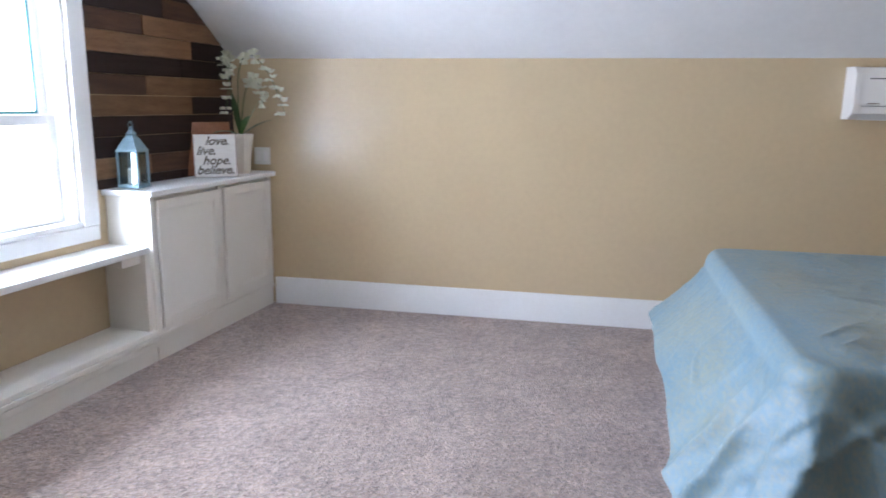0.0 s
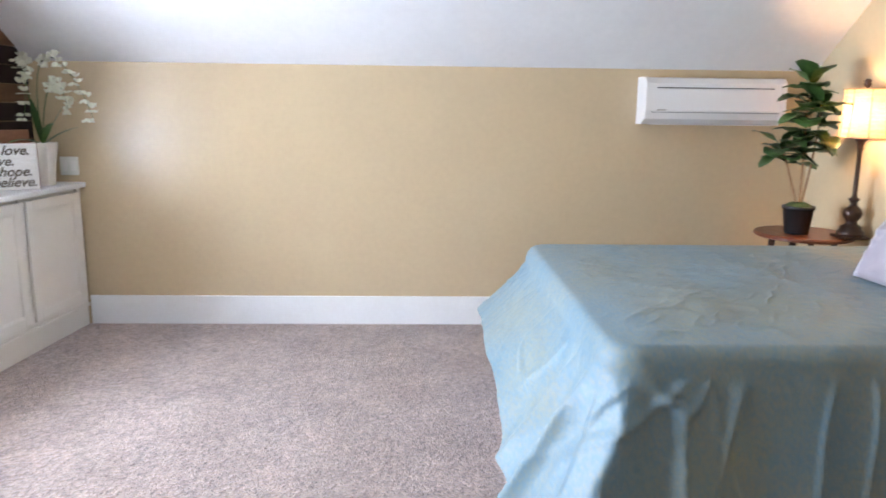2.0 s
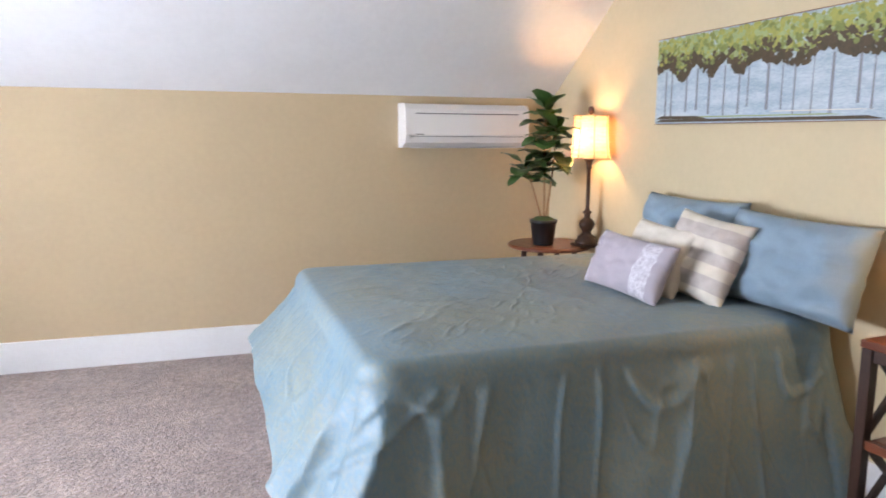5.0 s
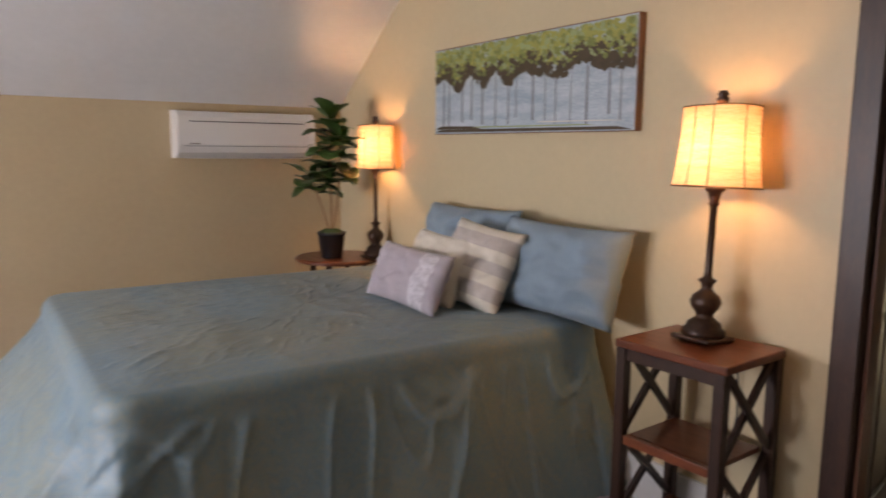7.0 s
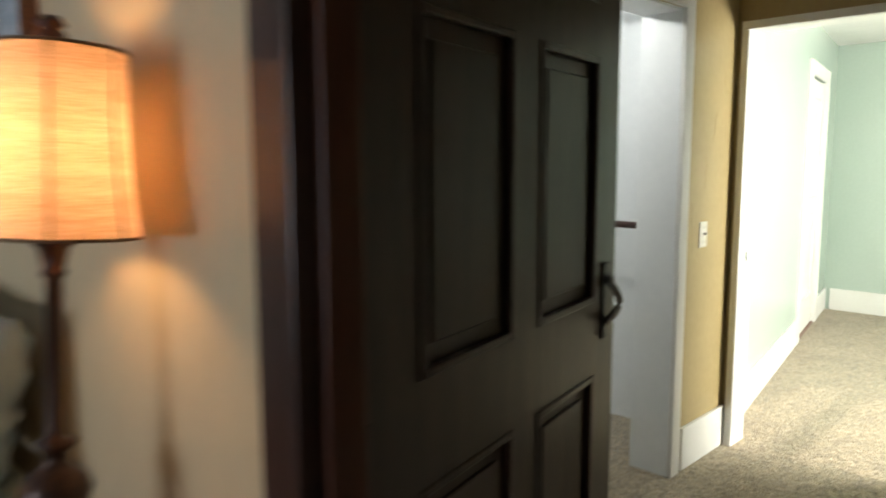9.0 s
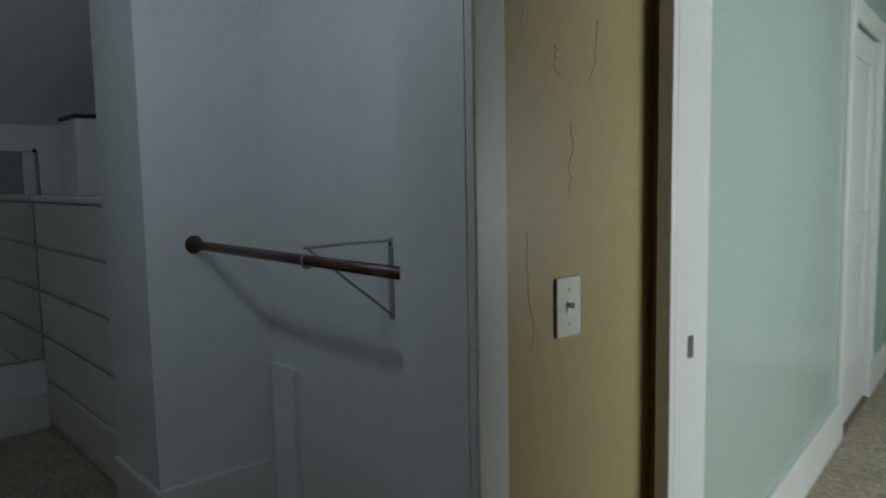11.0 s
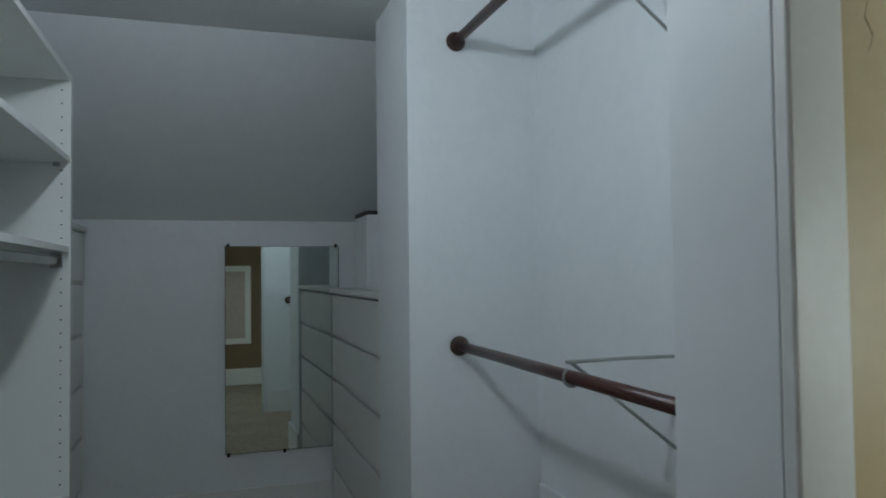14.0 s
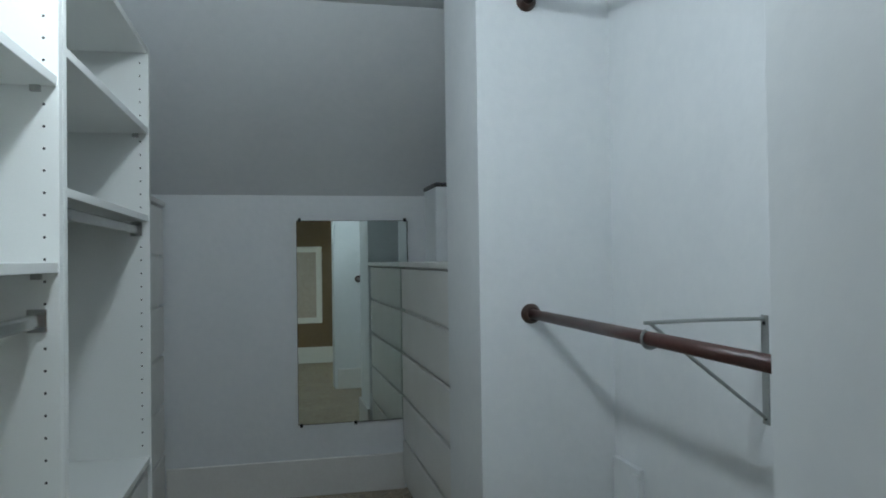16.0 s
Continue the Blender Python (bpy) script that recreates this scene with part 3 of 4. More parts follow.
cab = thing("cabinet", pose(0, 0, 0), "low ivory painted built-in cabinet with two panelled doors", "cabinet")
part("body", boxes((WX, 3.045, 0.15, CX - 0.02, NY, 0.905), (WX + 0.02, 3.045, 0, CX - 0.02, NY, 0.15), bevel=0.003), IVORY, cab)
part("plinth_moulding", boxes((CX - 0.02, 3.045, 0, CX - 0.008, NY - 0.02, 0.145), (CX - 0.02, 3.045, 0.125, CX + 0.004, NY - 0.02, 0.15), bevel=0.003), IVORY, cab)
part("face_frame", boxes((CX - 0.02, 3.045, 0.15, CX - 0.004, NY - 0.02, 0.175), (CX - 0.02, 3.045, 0.175, CX - 0.004, 3.08, 0.905), (CX - 0.02, 3.665, 0.175, CX - 0.004, 3.705, 0.905), (CX - 0.02, NY - 0.06, 0.175, CX - 0.004, NY - 0.02, 0.905)), IVORY, cab)
for y0, y1 in ((3.085, 3.66), (3.71, NY - 0.065)):
    z0, z1, w = 0.182, 0.885, 0.055
    d = part("door", boxes((CX - 0.003, y0, z0, CX + 0.015, y0 + w, z1), (CX - 0.003, y1 - w, z0, CX + 0.015, y1, z1), (CX - 0.003, y0 + w, z0, CX + 0.015, y1 - w, z0 + w), (CX - 0.003, y0 + w, z1 - w, CX + 0.015, y1 - w, z1), bevel=0.003), IVORY, cab)
    part("panel", boxes((CX - 0.003, y0 + w - 0.002, z0 + w - 0.002, CX + 0.004, y1 - w + 0.002, z1 - w + 0.002)), IVORY, d)
    bead = boxes((CX + 0.004, y0 + w, z0 + w, CX + 0.012, y0 + w + 0.01, z1 - w), (CX + 0.004, y1 - w - 0.01, z0 + w, CX + 0.012, y1 - w, z1 - w), (CX + 0.004, y0 + w + 0.01, z0 + w, CX + 0.012, y1 - w - 0.01, z0 + w + 0.01), (CX + 0.004, y0 + w + 0.01, z1 - w - 0.01, CX + 0.012, y1 - w - 0.01, z1 - w), bevel=0.002)
    part("bead", bead, IVORY, d)
top = tagged(finish("countertop", boxes((WX, 3.015, 0.906, CX + 0.03, NY - 0.002, 0.938), bevel=0.006), TRIM), "white painted cabinet top with eased edge", "countertop")
TOPZ = 0.9385

# lantern
lan = thing("candle_lantern", pose(-1.31, 3.16, TOPZ, 0, 0, 8) @ Matrix.Diagonal((0.88, 0.88, 0.92, 1)), "pale blue metal lantern with glass sides and candle", "lantern")
h, s = 0.21, 0.062
part("base", boxes((-s - 0.008, -s - 0.008, 0, s + 0.008, s + 0.008, 0.022), bevel=0.004), LANTERN, lan)
for a in (-1, 1):
    for b in (-1, 1):
        part("post", boxes((a * s - 0.006, b * s - 0.006, 0.022, a * s + 0.006, b * s + 0.006, h)), LANTERN, lan)
part("top_rim", boxes((-s - 0.008, -s - 0.008, h, s + 0.008, s + 0.008, h + 0.014), bevel=0.003), LANTERN, lan)
bm = lathe([(0.092, h + 0.014), (0.05, h + 0.075), (0.03, h + 0.09), (0.028, h + 0.10), (0.034, h + 0.105), (0.012, h + 0.125), (0.014, h + 0.135), (0.0, h + 0.15)], sides=4)
bmesh.ops.rotate(bm, verts=bm.verts, cent=(0, 0, 0), matrix=Matrix.Rotation(math.pi / 4, 3, "Z"))
part("roof", bm, LANTERN, lan)
bm = bmesh.new()
tube(bm, [(0, 0.02 * math.cos(2 * math.pi * k / 16), h + 0.155 + 0.02 * math.sin(2 * math.pi * k / 16)) for k in range(17)], 0.003, n=6)
part("ring", bm, LANTERN, lan)
for m in range(4):
    c = [(s - 0.001, -s + 0.006, s + 0.001, s - 0.006), (-s - 0.001, -s + 0.006, -s + 0.001, s - 0.006), (-s + 0.006, s - 0.001, s - 0.006, s + 0.001), (-s + 0.006, -s - 0.001, s - 0.006, -s + 0.001)][m]
    part("pane", boxes((c[0], c[1], 0.022, c[2], c[3], h)), LANTGLASS, lan)
part("candle", lathe([(0.034, 0.022), (0.035, 0.03), (0.035, 0.105), (0.031, 0.112), (0.006, 0.106), (0.0, 0.106)], 24), WAX, lan, "ivory pillar candle", True)
part("wick", tube(bmesh.new(), [(0, 0, 0.105), (0.002, 0, 0.118)], 0.0015, n=6), SLOTDARK, lan)


def letters(text, size, mat, parent, m, name="lettering"):
    cu = bpy.data.curves.new(name, "FONT")
    cu.body, cu.size, cu.align_x, cu.extrude, cu.shear, cu.offset = text, size, "LEFT", 0.0008, 0.35, 0.0016
    tmp = bpy.data.objects.new(name, cu)
    scene.collection.objects.link(tmp)
    me = bpy.data.meshes.new_from_object(tmp.evaluated_get(bpy.context.evaluated_depsgraph_get()))
    bpy.data.objects.remove(tmp)
    me.materials.append(mat)
    ob = new(name, me)
    ob.parent = parent
    ob.matrix_basis = m
    return ob


sign = thing("word_sign", pose(-1.225, 3.80, TOPZ + 0.002, 0, 0, -52) @ pose(0, 0, 0, 0, -6, 0), "small whitewashed wooden sign with brown script lettering", "sign")
part("board", boxes((-0.014, -0.125, 0, 0.014, 0.125, 0.262), bevel=0.003), SIGN, sign)
part("edge", boxes((-0.010, -0.129, 0.0, 0.010, -0.125, 0.266), (-0.010, 0.125, 0.0, 0.010, 0.129, 0.266), (-0.010, -0.125, 0.262, 0.010, 0.125, 0.266)), TRAYWOOD, sign, "brown stained edge")
for i, (word, off) in enumerate((("love.", -0.035), ("live.", -0.09), ("hope.", -0.055), ("believe.", -0.093))):
    letters(word, 0.074, INK, sign, pose(0.0152, -0.022 + off, 0.198 - 0.060 * i, 90, 0, 90))
tray = finish("wooden_board", boxes((-0.012, -0.16, 0, 0.012, 0.16, 0.335), bevel=0.004), TRAYWOOD)
tray.matrix_world = pose(-1.33, 3.90, TOPZ + 0.002, 0, -6, -28)
tagged(tray, "orange-brown wooden board leaning against plank wall", "board")

rnd = random.Random(5)
orch = thing("orchid_plant", pose(-1.225, 4.10, TOPZ), "white artificial orchid in a faceted cream pot", "plant")
part("pot", lathe([(0.055, 0.0), (0.062, 0.10), (0.082, 0.23), (0.082, 0.258), (0.072, 0.258), (0.07, 0.235), (0.0, 0.232)], sides=8), CREAMCLOTH, orch, "cream faceted pot")
part("moss", lathe([(0.069, 0.236), (0.05, 0.25), (0.0, 0.255)], 16), MOSS, orch)


def blade(bm, base, way, length, width, droop, segs=7, fold=0.12):
    way = Vector(way).normalized()
    side = way.cross(Vector((0, 0, 1))).normalized()
    prev = None
    for k in range(segs + 1):
        u = k / segs
        c = Vector(base) + way * length * u + Vector((0, 0, -droop * u * u))
        w = width * math.sin(math.pi * min(max(u * 0.92 + 0.05, 0), 1)) ** 0.8
        row = [bm.verts.new(c - side * w + Vector((0, 0, w * fold * 2))), bm.verts.new(c), bm.verts.new(c + side * w + Vector((0, 0, w * fold * 2)))]
        if prev:
            for j in range(2):
                bm.faces.new((prev[j], prev[j + 1], row[j + 1], row[j]))
        prev = row
    return bm


for way, ln, dr in (((0.6, -0.5, 1.0), 0.30, 0.10), ((-0.3, -0.9, 0.5), 0.26, 0.10), ((0.9, 0.1, 0.7), 0.28, 0.06), ((0.1, -0.5, 1.3), 0.34, 0.04), ((0.5, 0.2, 1.1), 0.30, 0.03)):
    part("leaf", blade(bmesh.new(), (0, 0, 0.24), way, ln, 0.022, dr), LEAF, orch, "", True)


def arch(p0, ctrl):
    pts = [Vector(p0)] + [Vector(c) for c in ctrl]
    out = []
    n = len(pts) - 1
    for i in range(25):
        u = i / 24
        p = Vector((0, 0, 0))
        for k, q in enumerate(pts):
            p += q * math.comb(n, k) * (1 - u) ** (n - k) * u ** k
        out.append(p)
    return out


def blossom(bm, c, r, tilt):
    for k in range(5):
        a = 2 * math.pi * k / 5 + tilt[2]
        q = Euler((tilt[0], tilt[1], a)).to_matrix()
        pts = [q @ Vector(p) * r for p in ((0, 0, 0), (0.45, -0.32, 0.10), (0.9, -0.26, 0.22), (1.05, 0, 0.16), (0.9, 0.26, 0.22), (0.45, 0.32, 0.10))]
        bm.faces.new([bm.verts.new(Vector(c) + p) for p in pts])


for ctrl in ([(-0.02, -0.02, 0.65), (0.02, -0.05, 0.98), (0.26, -0.06, 0.74), (0.36, -0.06, 0.40)], [(-0.05, -0.05, 0.6), (-0.10, -0.06, 0.88), (0.02, -0.05, 0.86), (-0.06, -0.06, 0.42)], [(0.04, -0.02, 0.55), (0.10, -0.05, 0.70), (0.22, -0.08, 0.62), (0.20, -0.05, 0.45)]):
    pts = arch((0, 0, 0.24), ctrl)
    part("stem", tube(bmesh.new(), pts, 0.004, 0.002, 6), LEAF, orch, "", True)
    for i in range(10, 25):
        bm = bmesh.new()
        for q in range(2):
            c = pts[i] + Vector((rnd.uniform(-0.022, 0.022), rnd.uniform(-0.03, 0.02), rnd.uniform(-0.022, 0.022)))
            blossom(bm, c, rnd.uniform(0.028, 0.042), (rnd.uniform(-1.3, 1.3), rnd.uniform(-1.3, 1.3), rnd.uniform(0, 6)))
        part("blossom", bm, PETAL, orch)


def wall_plate(name, m, label, toggles):
    ob = thing(name, m, label, "switch" if toggles else "outlet")
    w = 0.058 if toggles != 1 else 0.036
    part("plate", boxes((-w, -0.006, -0.058, w, 0, 0.058), bevel=0.003), SWITCHP, ob)
    if toggles == 1:
        part("slot", boxes((-0.006, -0.0075, -0.013, 0.006, -0.006, 0.013)), PLASTIC, ob)
        part("toggle", boxes((-0.004, -0.022, -0.001, 0.004, -0.007, 0.009), bevel=0.001), PLASTIC, ob)
        for z in (-0.032, 0.032):
            part("screw", boxes((-0.003, -0.0072, z - 0.003, 0.003, -0.006, z + 0.003)), STEEL, ob)
    else:
        for x in (-0.026, 0.026):
            part("rocker", boxes((x - 0.016, -0.009, -0.033, x + 0.016, -0.006, 0.033), bevel=0.002), PLASTIC, ob)
    return ob


wall_plate("wall_plate", pose(-1.19, NY - 0.001, 1.04), "double white wall plate above cabinet", 2)
wall_plate("light_switch", pose(6.235, HN - 0.001, 1.07), "ivory toggle light switch on ochre wall", 1)

# ---- air conditioner ----
ac = thing("air_conditioner", pose(2.435, NY, 1.348), "white wall-mounted split air conditioner", "air conditioner")
ac.scale = (1, 1, 0.92)
prof = [(0, 0.0), (-0.10, 0.0), (-0.165, 0.035), (-0.185, 0.09), (-0.18, 0.27), (-0.15, 0.305), (-0.10, 0.312), (0, 0.312)]
bm = bmesh.new()
prism(bm, [(0.03, y, z) for y, z in prof], (0.82, 0, 0))
part("body", bm, PLASTIC, ac)
for x in (0.0, 0.85):
    bm = bmesh.new()
    prism(bm, [(x, y * 1.03, z * 1.015 - 0.002) for y, z in prof], (0.03, 0, 0))
    part("end_cap", bm, PLASTIC, ac)
part("slot", boxes((0.07, -0.187, 0.238, 0.80, -0.178, 0.244)), SLOTDARK, ac, "dark air slot line")
part("louvre", boxes((0.06, -0.150, -0.004, 0.82, -0.06, 0.0)), PLASTIC, ac)
part("seam", boxes((0.04, -0.1865, 0.078, 0.84, -0.18, 0.081)), SLOTDARK, ac)
part("badge", boxes((0.07, -0.1865, 0.092, 0.13, -0.183, 0.098)), STEEL, ac)

# ---- bed ----
BX0, BX1, BY0, BY1, BZ = 1.60, 3.555, 1.66, 3.42, 0.735
bed = thing("bed", pose(0, 0, 0), "bed made up with a rumpled sage blue bedspread and lilac skirt", "bed")
part("box_spring", boxes((BX0 + 0.06, BY0 + 0.06, 0.16, BX1 - 0.005, BY1 - 0.06, 0.40), bevel=0.03), CREAMCLOTH, bed)
part("mattress", boxes((BX0 + 0.04, BY0 + 0.04, 0.40, BX1 - 0.03, BY1 - 0.04, BZ - 0.075), bevel=0.06), CREAMCLOTH, bed)
for x in (1.8, 3.4):
    for y in (1.85, 3.2):
        part("leg", boxes((x - 0.03, y - 0.03, 0, x + 0.03, y + 0.03, 0.16), bevel=0.004), ESPRESSO, bed)


def perimeter(n, r):
    """Points and outward ways round the rounded rectangle of the bed top."""
    x0, x1, y0, y1 = BX0 + r, BX1 - r, BY0 + r, BY1 - r
    segs = []
    for cx, cy, a0 in ((x1, y0, -90), (x1, y1, 0), (x0, y1, 90), (x0, y0, 180)):
        for k in range(13):
            a = radians(a0 + 90 * k / 12)
            segs.append((Vector((cx + r * math.cos(a), cy + r * math.sin(a), 0)), Vector((math.cos(a), math.sin(a), 0))))
    segs.append(segs[0])
    lens = [0.0]
    for a, b in zip(segs, segs[1:]):
        lens.append(lens[-1] + (b[0] - a[0]).length)
    out, j = [], 0
    for i in range(n):
        s = lens[-1] * i / n
        while lens[j + 1] < s:
            j += 1
        u = (s - lens[j]) / max(lens[j + 1] - lens[j], 1e-9)
        out.append((s, segs[j][0].lerp(segs[j + 1][0], u), segs[j][1].lerp(segs[j + 1][1], u).normalized()))
    return out


def smooth01(v):
    v = min(max(v, 0), 1)
    return v * v * (3 - 2 * v)


def drape(n, rings_top, rings_side, amp, hem, flare, top=True, z_top=BZ, inset=0.0):
    bm = bmesh.new()
    per = perimeter(n, 0.13)
    centre = Vector(((BX0 + BX1) / 2, (BY0 + BY1) / 2, 0))
    rows = []
    if top:
        for k in range(1, rings_top + 1):
            f = k / rings_top
            row = []
            for s, p, o in per:
                q = centre.lerp(p - o * 0.05, f)
                wob = noise.noise(Vector((q.x * 2.2, q.y * 2.2, 0.3))) * 0.014 + noise.noise(Vector((q.x * 7, q.y * 9, 2.0))) * 0.005
                ridge = abs(noise.noise(Vector((q.x * 3.1 + q.y * 1.2, q.y * 5.5, 5.0))))
                wob += 0.006 * max(0, 0.10 - ridge) / 0.10
                wob += 0.004 * max(0, 0.08 - abs(noise.noise(Vector((q.x * 6 + 9, q.y * 8 - q.x * 4, 1.0))))) / 0.08
                dip = -0.010 * smooth01((f - 0.86) / 0.14)
                row.append(bm.verts.new((q.x, q.y, z_top + wob * (1 - f ** 8) + dip)))
            rows.append(row)
        c = bm.verts.new((centre.x, centre.y, z_top))
        for k in range(n):
            bm.faces.new((c, rows[0][k], rows[0][(k + 1) % n]))
    for k in range(1 if top else 0, rings_side + 1):
        u = k / rings_side
        row = []
        for s, p, o in per:
            h = hem(p)
            bend = min(u / 0.14, 1)
            if u < 0.14:
                d = -0.05 + 0.05 * math.sin(bend * math.pi / 2)
                z = z_top - 0.010 - 0.080 * (1 - math.cos(bend * math.pi / 2))
            else:
                v = (u - 0.14) / 0.86
                d = flare(p, o) * v ** 1.15
                z = (z_top - 0.090) * (1 - v) + h * v
                grow = smooth01(v * 1.4)
                ph = s + 0.22 * noise.noise(Vector((s * 0.9, v * 1.2, 3.0)))
                d += amp * (0.4 * math.sin(ph * 6.0) + 0.25 * math.sin(ph * 14.6 + 1.3) * max(0.0, -o.y)) * grow
                # sharp folds gathered at the near foot corner
                fan = smooth01((BY0 + 0.62 - p.y) / 0.45) * smooth01((BX0 + 0.42 - p.x) / 0.36)
                if fan > 0:
                    w = s + 0.10 * v * max(0.0, -o.x) + 0.04 * noise.noise(Vector((s * 2, v * 2, 7.0)))
                    d += 0.075 * fan * smooth01(v * 2.6) * ((1 - abs(math.sin(w * 19.0))) ** 1.3 - 0.30)
                # thin slanting creases along the sides
                side = 0.35 + 0.65 * max(0.0, -o.y)
                for freq, slant, width, high in ((3.0, 0.7, 0.05, 0.018), (4.2, 0.3, 0.05, 0.014), (6.5, -0.6, 0.05, 0.010)):
                    line = abs(noise.noise(Vector((s * freq + slant * v, v * 0.7, 12.0 + freq))))
                    d += high * side * max(0, 1 - line / width) * smooth01(v * 8)
                d += 0.004 * noise.noise(Vector((s * 9, v * 5, 1.0)))
            q = p + o * (d - inset)
            row.append(bm.verts.new((min(q.x, EX - 0.008), q.y, max(z, 0.012))))
        rows.append(row)
    for a, b in zip(rows, rows[1:]):
        for k in range(n):
            bm.faces.new((a[k], b[k], b[(k + 1) % n], a[(k + 1) % n]))
    return bm


def hem(p):
    far = smooth01((p.y - BY0 - 0.10) / 0.75)
    return 0.05 + 0.33 * far * (1 if p.x < 2.4 else 0.8)


def flare(p, o):
    foot = max(0.0, -o.x)
    return 0.10 + 0.15 * foot + (0.06 if o.y < -0.5 else 0)


part("bedspread", drape(760, 44, 60, 0.026, hem, flare), SPREAD, bed, "rumpled sage blue bedspread", True)
part("bed_skirt", drape(360, 1, 14, 0.026, lambda p: 0.014, lambda p, o: 0.15, False, 0.45, 0.03), SKIRT, bed, "lilac satin bed skirt", True)


def pillow_mesh(w, h, t, seed=0, n=30, band=None, rough=0.006):
    bm = bmesh.new()
    grids = []
    for side in (1, -1):
        g = []
        for i in range(n + 1):
            row = []
            for j in range(n + 1):
                u, v = 2 * i / n - 1, 2 * j / n - 1
                pinch = 1 - 0.07 * (1 - u * u) * abs(v) ** 3
                pinch2 = 1 - 0.07 * (1 - v * v) * abs(u) ** 3
                th = max((1 - u ** 4) * (1 - v ** 4), 0) ** 0.55
                edge = min(1, 4 * (1 - max(abs(u), abs(v))))
                z = side * t / 2 * th + edge * rough * noise.noise(Vector((u * 4 + seed, v * 4, side * 2.0 + seed))) * 2.4
                z += rough * 1.4 * edge * math.sin(14 * v + 5 * noise.noise(Vector((u * 2, v * 2, seed)))) * max(0, abs(u) - 0.35)
                row.append(bm.verts.new((u * w / 2 * pinch2, v * h / 2 * pinch, z)))
            g.append(row)
        grids.append(g)
        for i in range(n):
            for j in range(n):
                f = bm.faces.new((g[i][j], g[i + 1][j], g[i + 1][j + 1], g[i][j + 1]))
                if band:
                    f.material_index = band((2 * i + 1) / n - 1, (2 * j + 1) / n - 1)
    bmesh.ops.remove_doubles(bm, verts=bm.verts, dist=0.0008)
    return bm


def along(c, wide, up):
    wide, up = Vector(wide).normalized(), Vector(up)
    z = wide.cross(up).normalized()
    up = z.cross(wide)
    m = Matrix((wide, up, z)).transposed().to_4x4()
    m.translation = c
    return m


def pillow(c, wide, up, w, h, t, mats, label, seed, band=None, trim=0):
    ob = finish("pillow", pillow_mesh(w, h, t, seed, band=band, rough=0.012 if w > 0.6 else 0.006), mats, None, "", True)
    ob.matrix_world = along(c, wide, up)
    return tagged(ob, label, "pillow", "pillows on the bed")


pillow((3.43, 2.52, 0.925), (-0.02, -1, 0.01), (0.20, 0, 0.9), 0.78, 0.44, 0.20, [SHAM], "slate blue cotton pillow leaning on wall", 1)
pillow((3.40, 1.815, 0.925), (0.10, -1, -0.02), (0.26, 0, 0.9), 0.68, 0.40, 0.19, [SHAM], "slate blue cotton pillow with wrinkled end", 2)
pillow((3.21, 2.12, 0.915), (0.18, -1, -0.12), (0.42, -0.05, 0.9), 0.40, 0.38, 0.13, [CREAMCLOTH, TAUPECLOTH], "cream square cushion with taupe bands", 3, lambda u, v: 1 if int((v + 1) * 3.5) % 2 else 0)
pillow((3.12, 2.32, 0.885), (0.08, -1, -0.05), (0.45, 0, 0.9), 0.42, 0.33, 0.12, [CREAMCLOTH], "small cream textured square cushion", 4)
pillow((2.97, 2.31, 0.858), (0.03, -1, -0.02), (0.40, 0, 0.9), 0.56, 0.27, 0.12, [MAUVE, LACE], "mauve grey lumbar cushion with silver lace bands", 5, lambda u, v: 1 if 0.42 < u < 0.80 or u < -0.82 else 0)

# ---- night tables and lamps ----
nt = thing("night_table", pose(3.367, 1.075, 0, 0, 0, 4), "cherry wood night table with crossed side braces and shelves", "night table")
a, b = 0.155, 0.185
part("tabletop", boxes((-0.175, -0.21, 0.757, 0.175, 0.21, 0.785), bevel=0.005), CHERRY, nt, "reddish cherry tabletop")
for sx in (-1, 1):
    for sy in (-1, 1):
        part("leg", boxes((sx * a - 0.019, sy * b - 0.019, 0, sx * a + 0.019, sy * b + 0.019, 0.757), bevel=0.003), ESPRESSO, nt)
for z in (0.13, 0.43):
    part("shelf", boxes((-a + 0.02, -b + 0.02, z, a - 0.02, b - 0.02, z + 0.018), (-a - 0.012, -b + 0.02, z - 0.012, -a + 0.012, b - 0.02, z + 0.02), bevel=0.003), CHERRY, nt)
for x0, x1 in ((-a - 0.012, -a + 0.006), (a - 0.006, a + 0.012)):
    part("apron", boxes((x0, -b + 0.02, 0.715, x1, b - 0.02, 0.757), bevel=0.002), ESPRESSO, nt)
for sy in (-1, 1):
    for z0, z1 in ((0.15, 0.43), (0.45, 0.755)):
        for flip in (1, -1):
            ln, mid = math.hypot(2 * a - 0.03, z1 - z0), (z0 + z1) / 2
            ang = math.degrees(math.atan2(z1 - z0, 2 * a - 0.03)) * flip
            part("brace", add_box(bmesh.new(), -ln / 2 + 0.01, -0.008 + 0.004 * flip, -0.013, ln / 2 - 0.01, 0.008 + 0.004 * flip, 0.013, 0.0, pose(0, sy * b, mid, 0, -ang, 0)), ESPRESSO, nt)

far = thing("side_table", pose(3.30, 3.74, 0), "dark cherry side table with rounded top", "side table")
bm = lathe([(0.262, 0.712), (0.27, 0.718), (0.27, 0.730), (0.262, 0.737)], 40)
part("tabletop", bm, CHERRY, far)
for k in range(4):
    q = radians(45 + 90 * k)
    part("leg", tube(bmesh.new(), [(0.17 * math.cos(q), 0.17 * math.sin(q), 0.712), (0.20 * math.cos(q), 0.20 * math.sin(q), 0)], 0.019, 0.014, 10), ESPRESSO, far, "", True)
part("shelf", lathe([(0.16, 0.25), (0.165, 0.255), (0.165, 0.268), (0.16, 0.272)], 32), CHERRY, far)


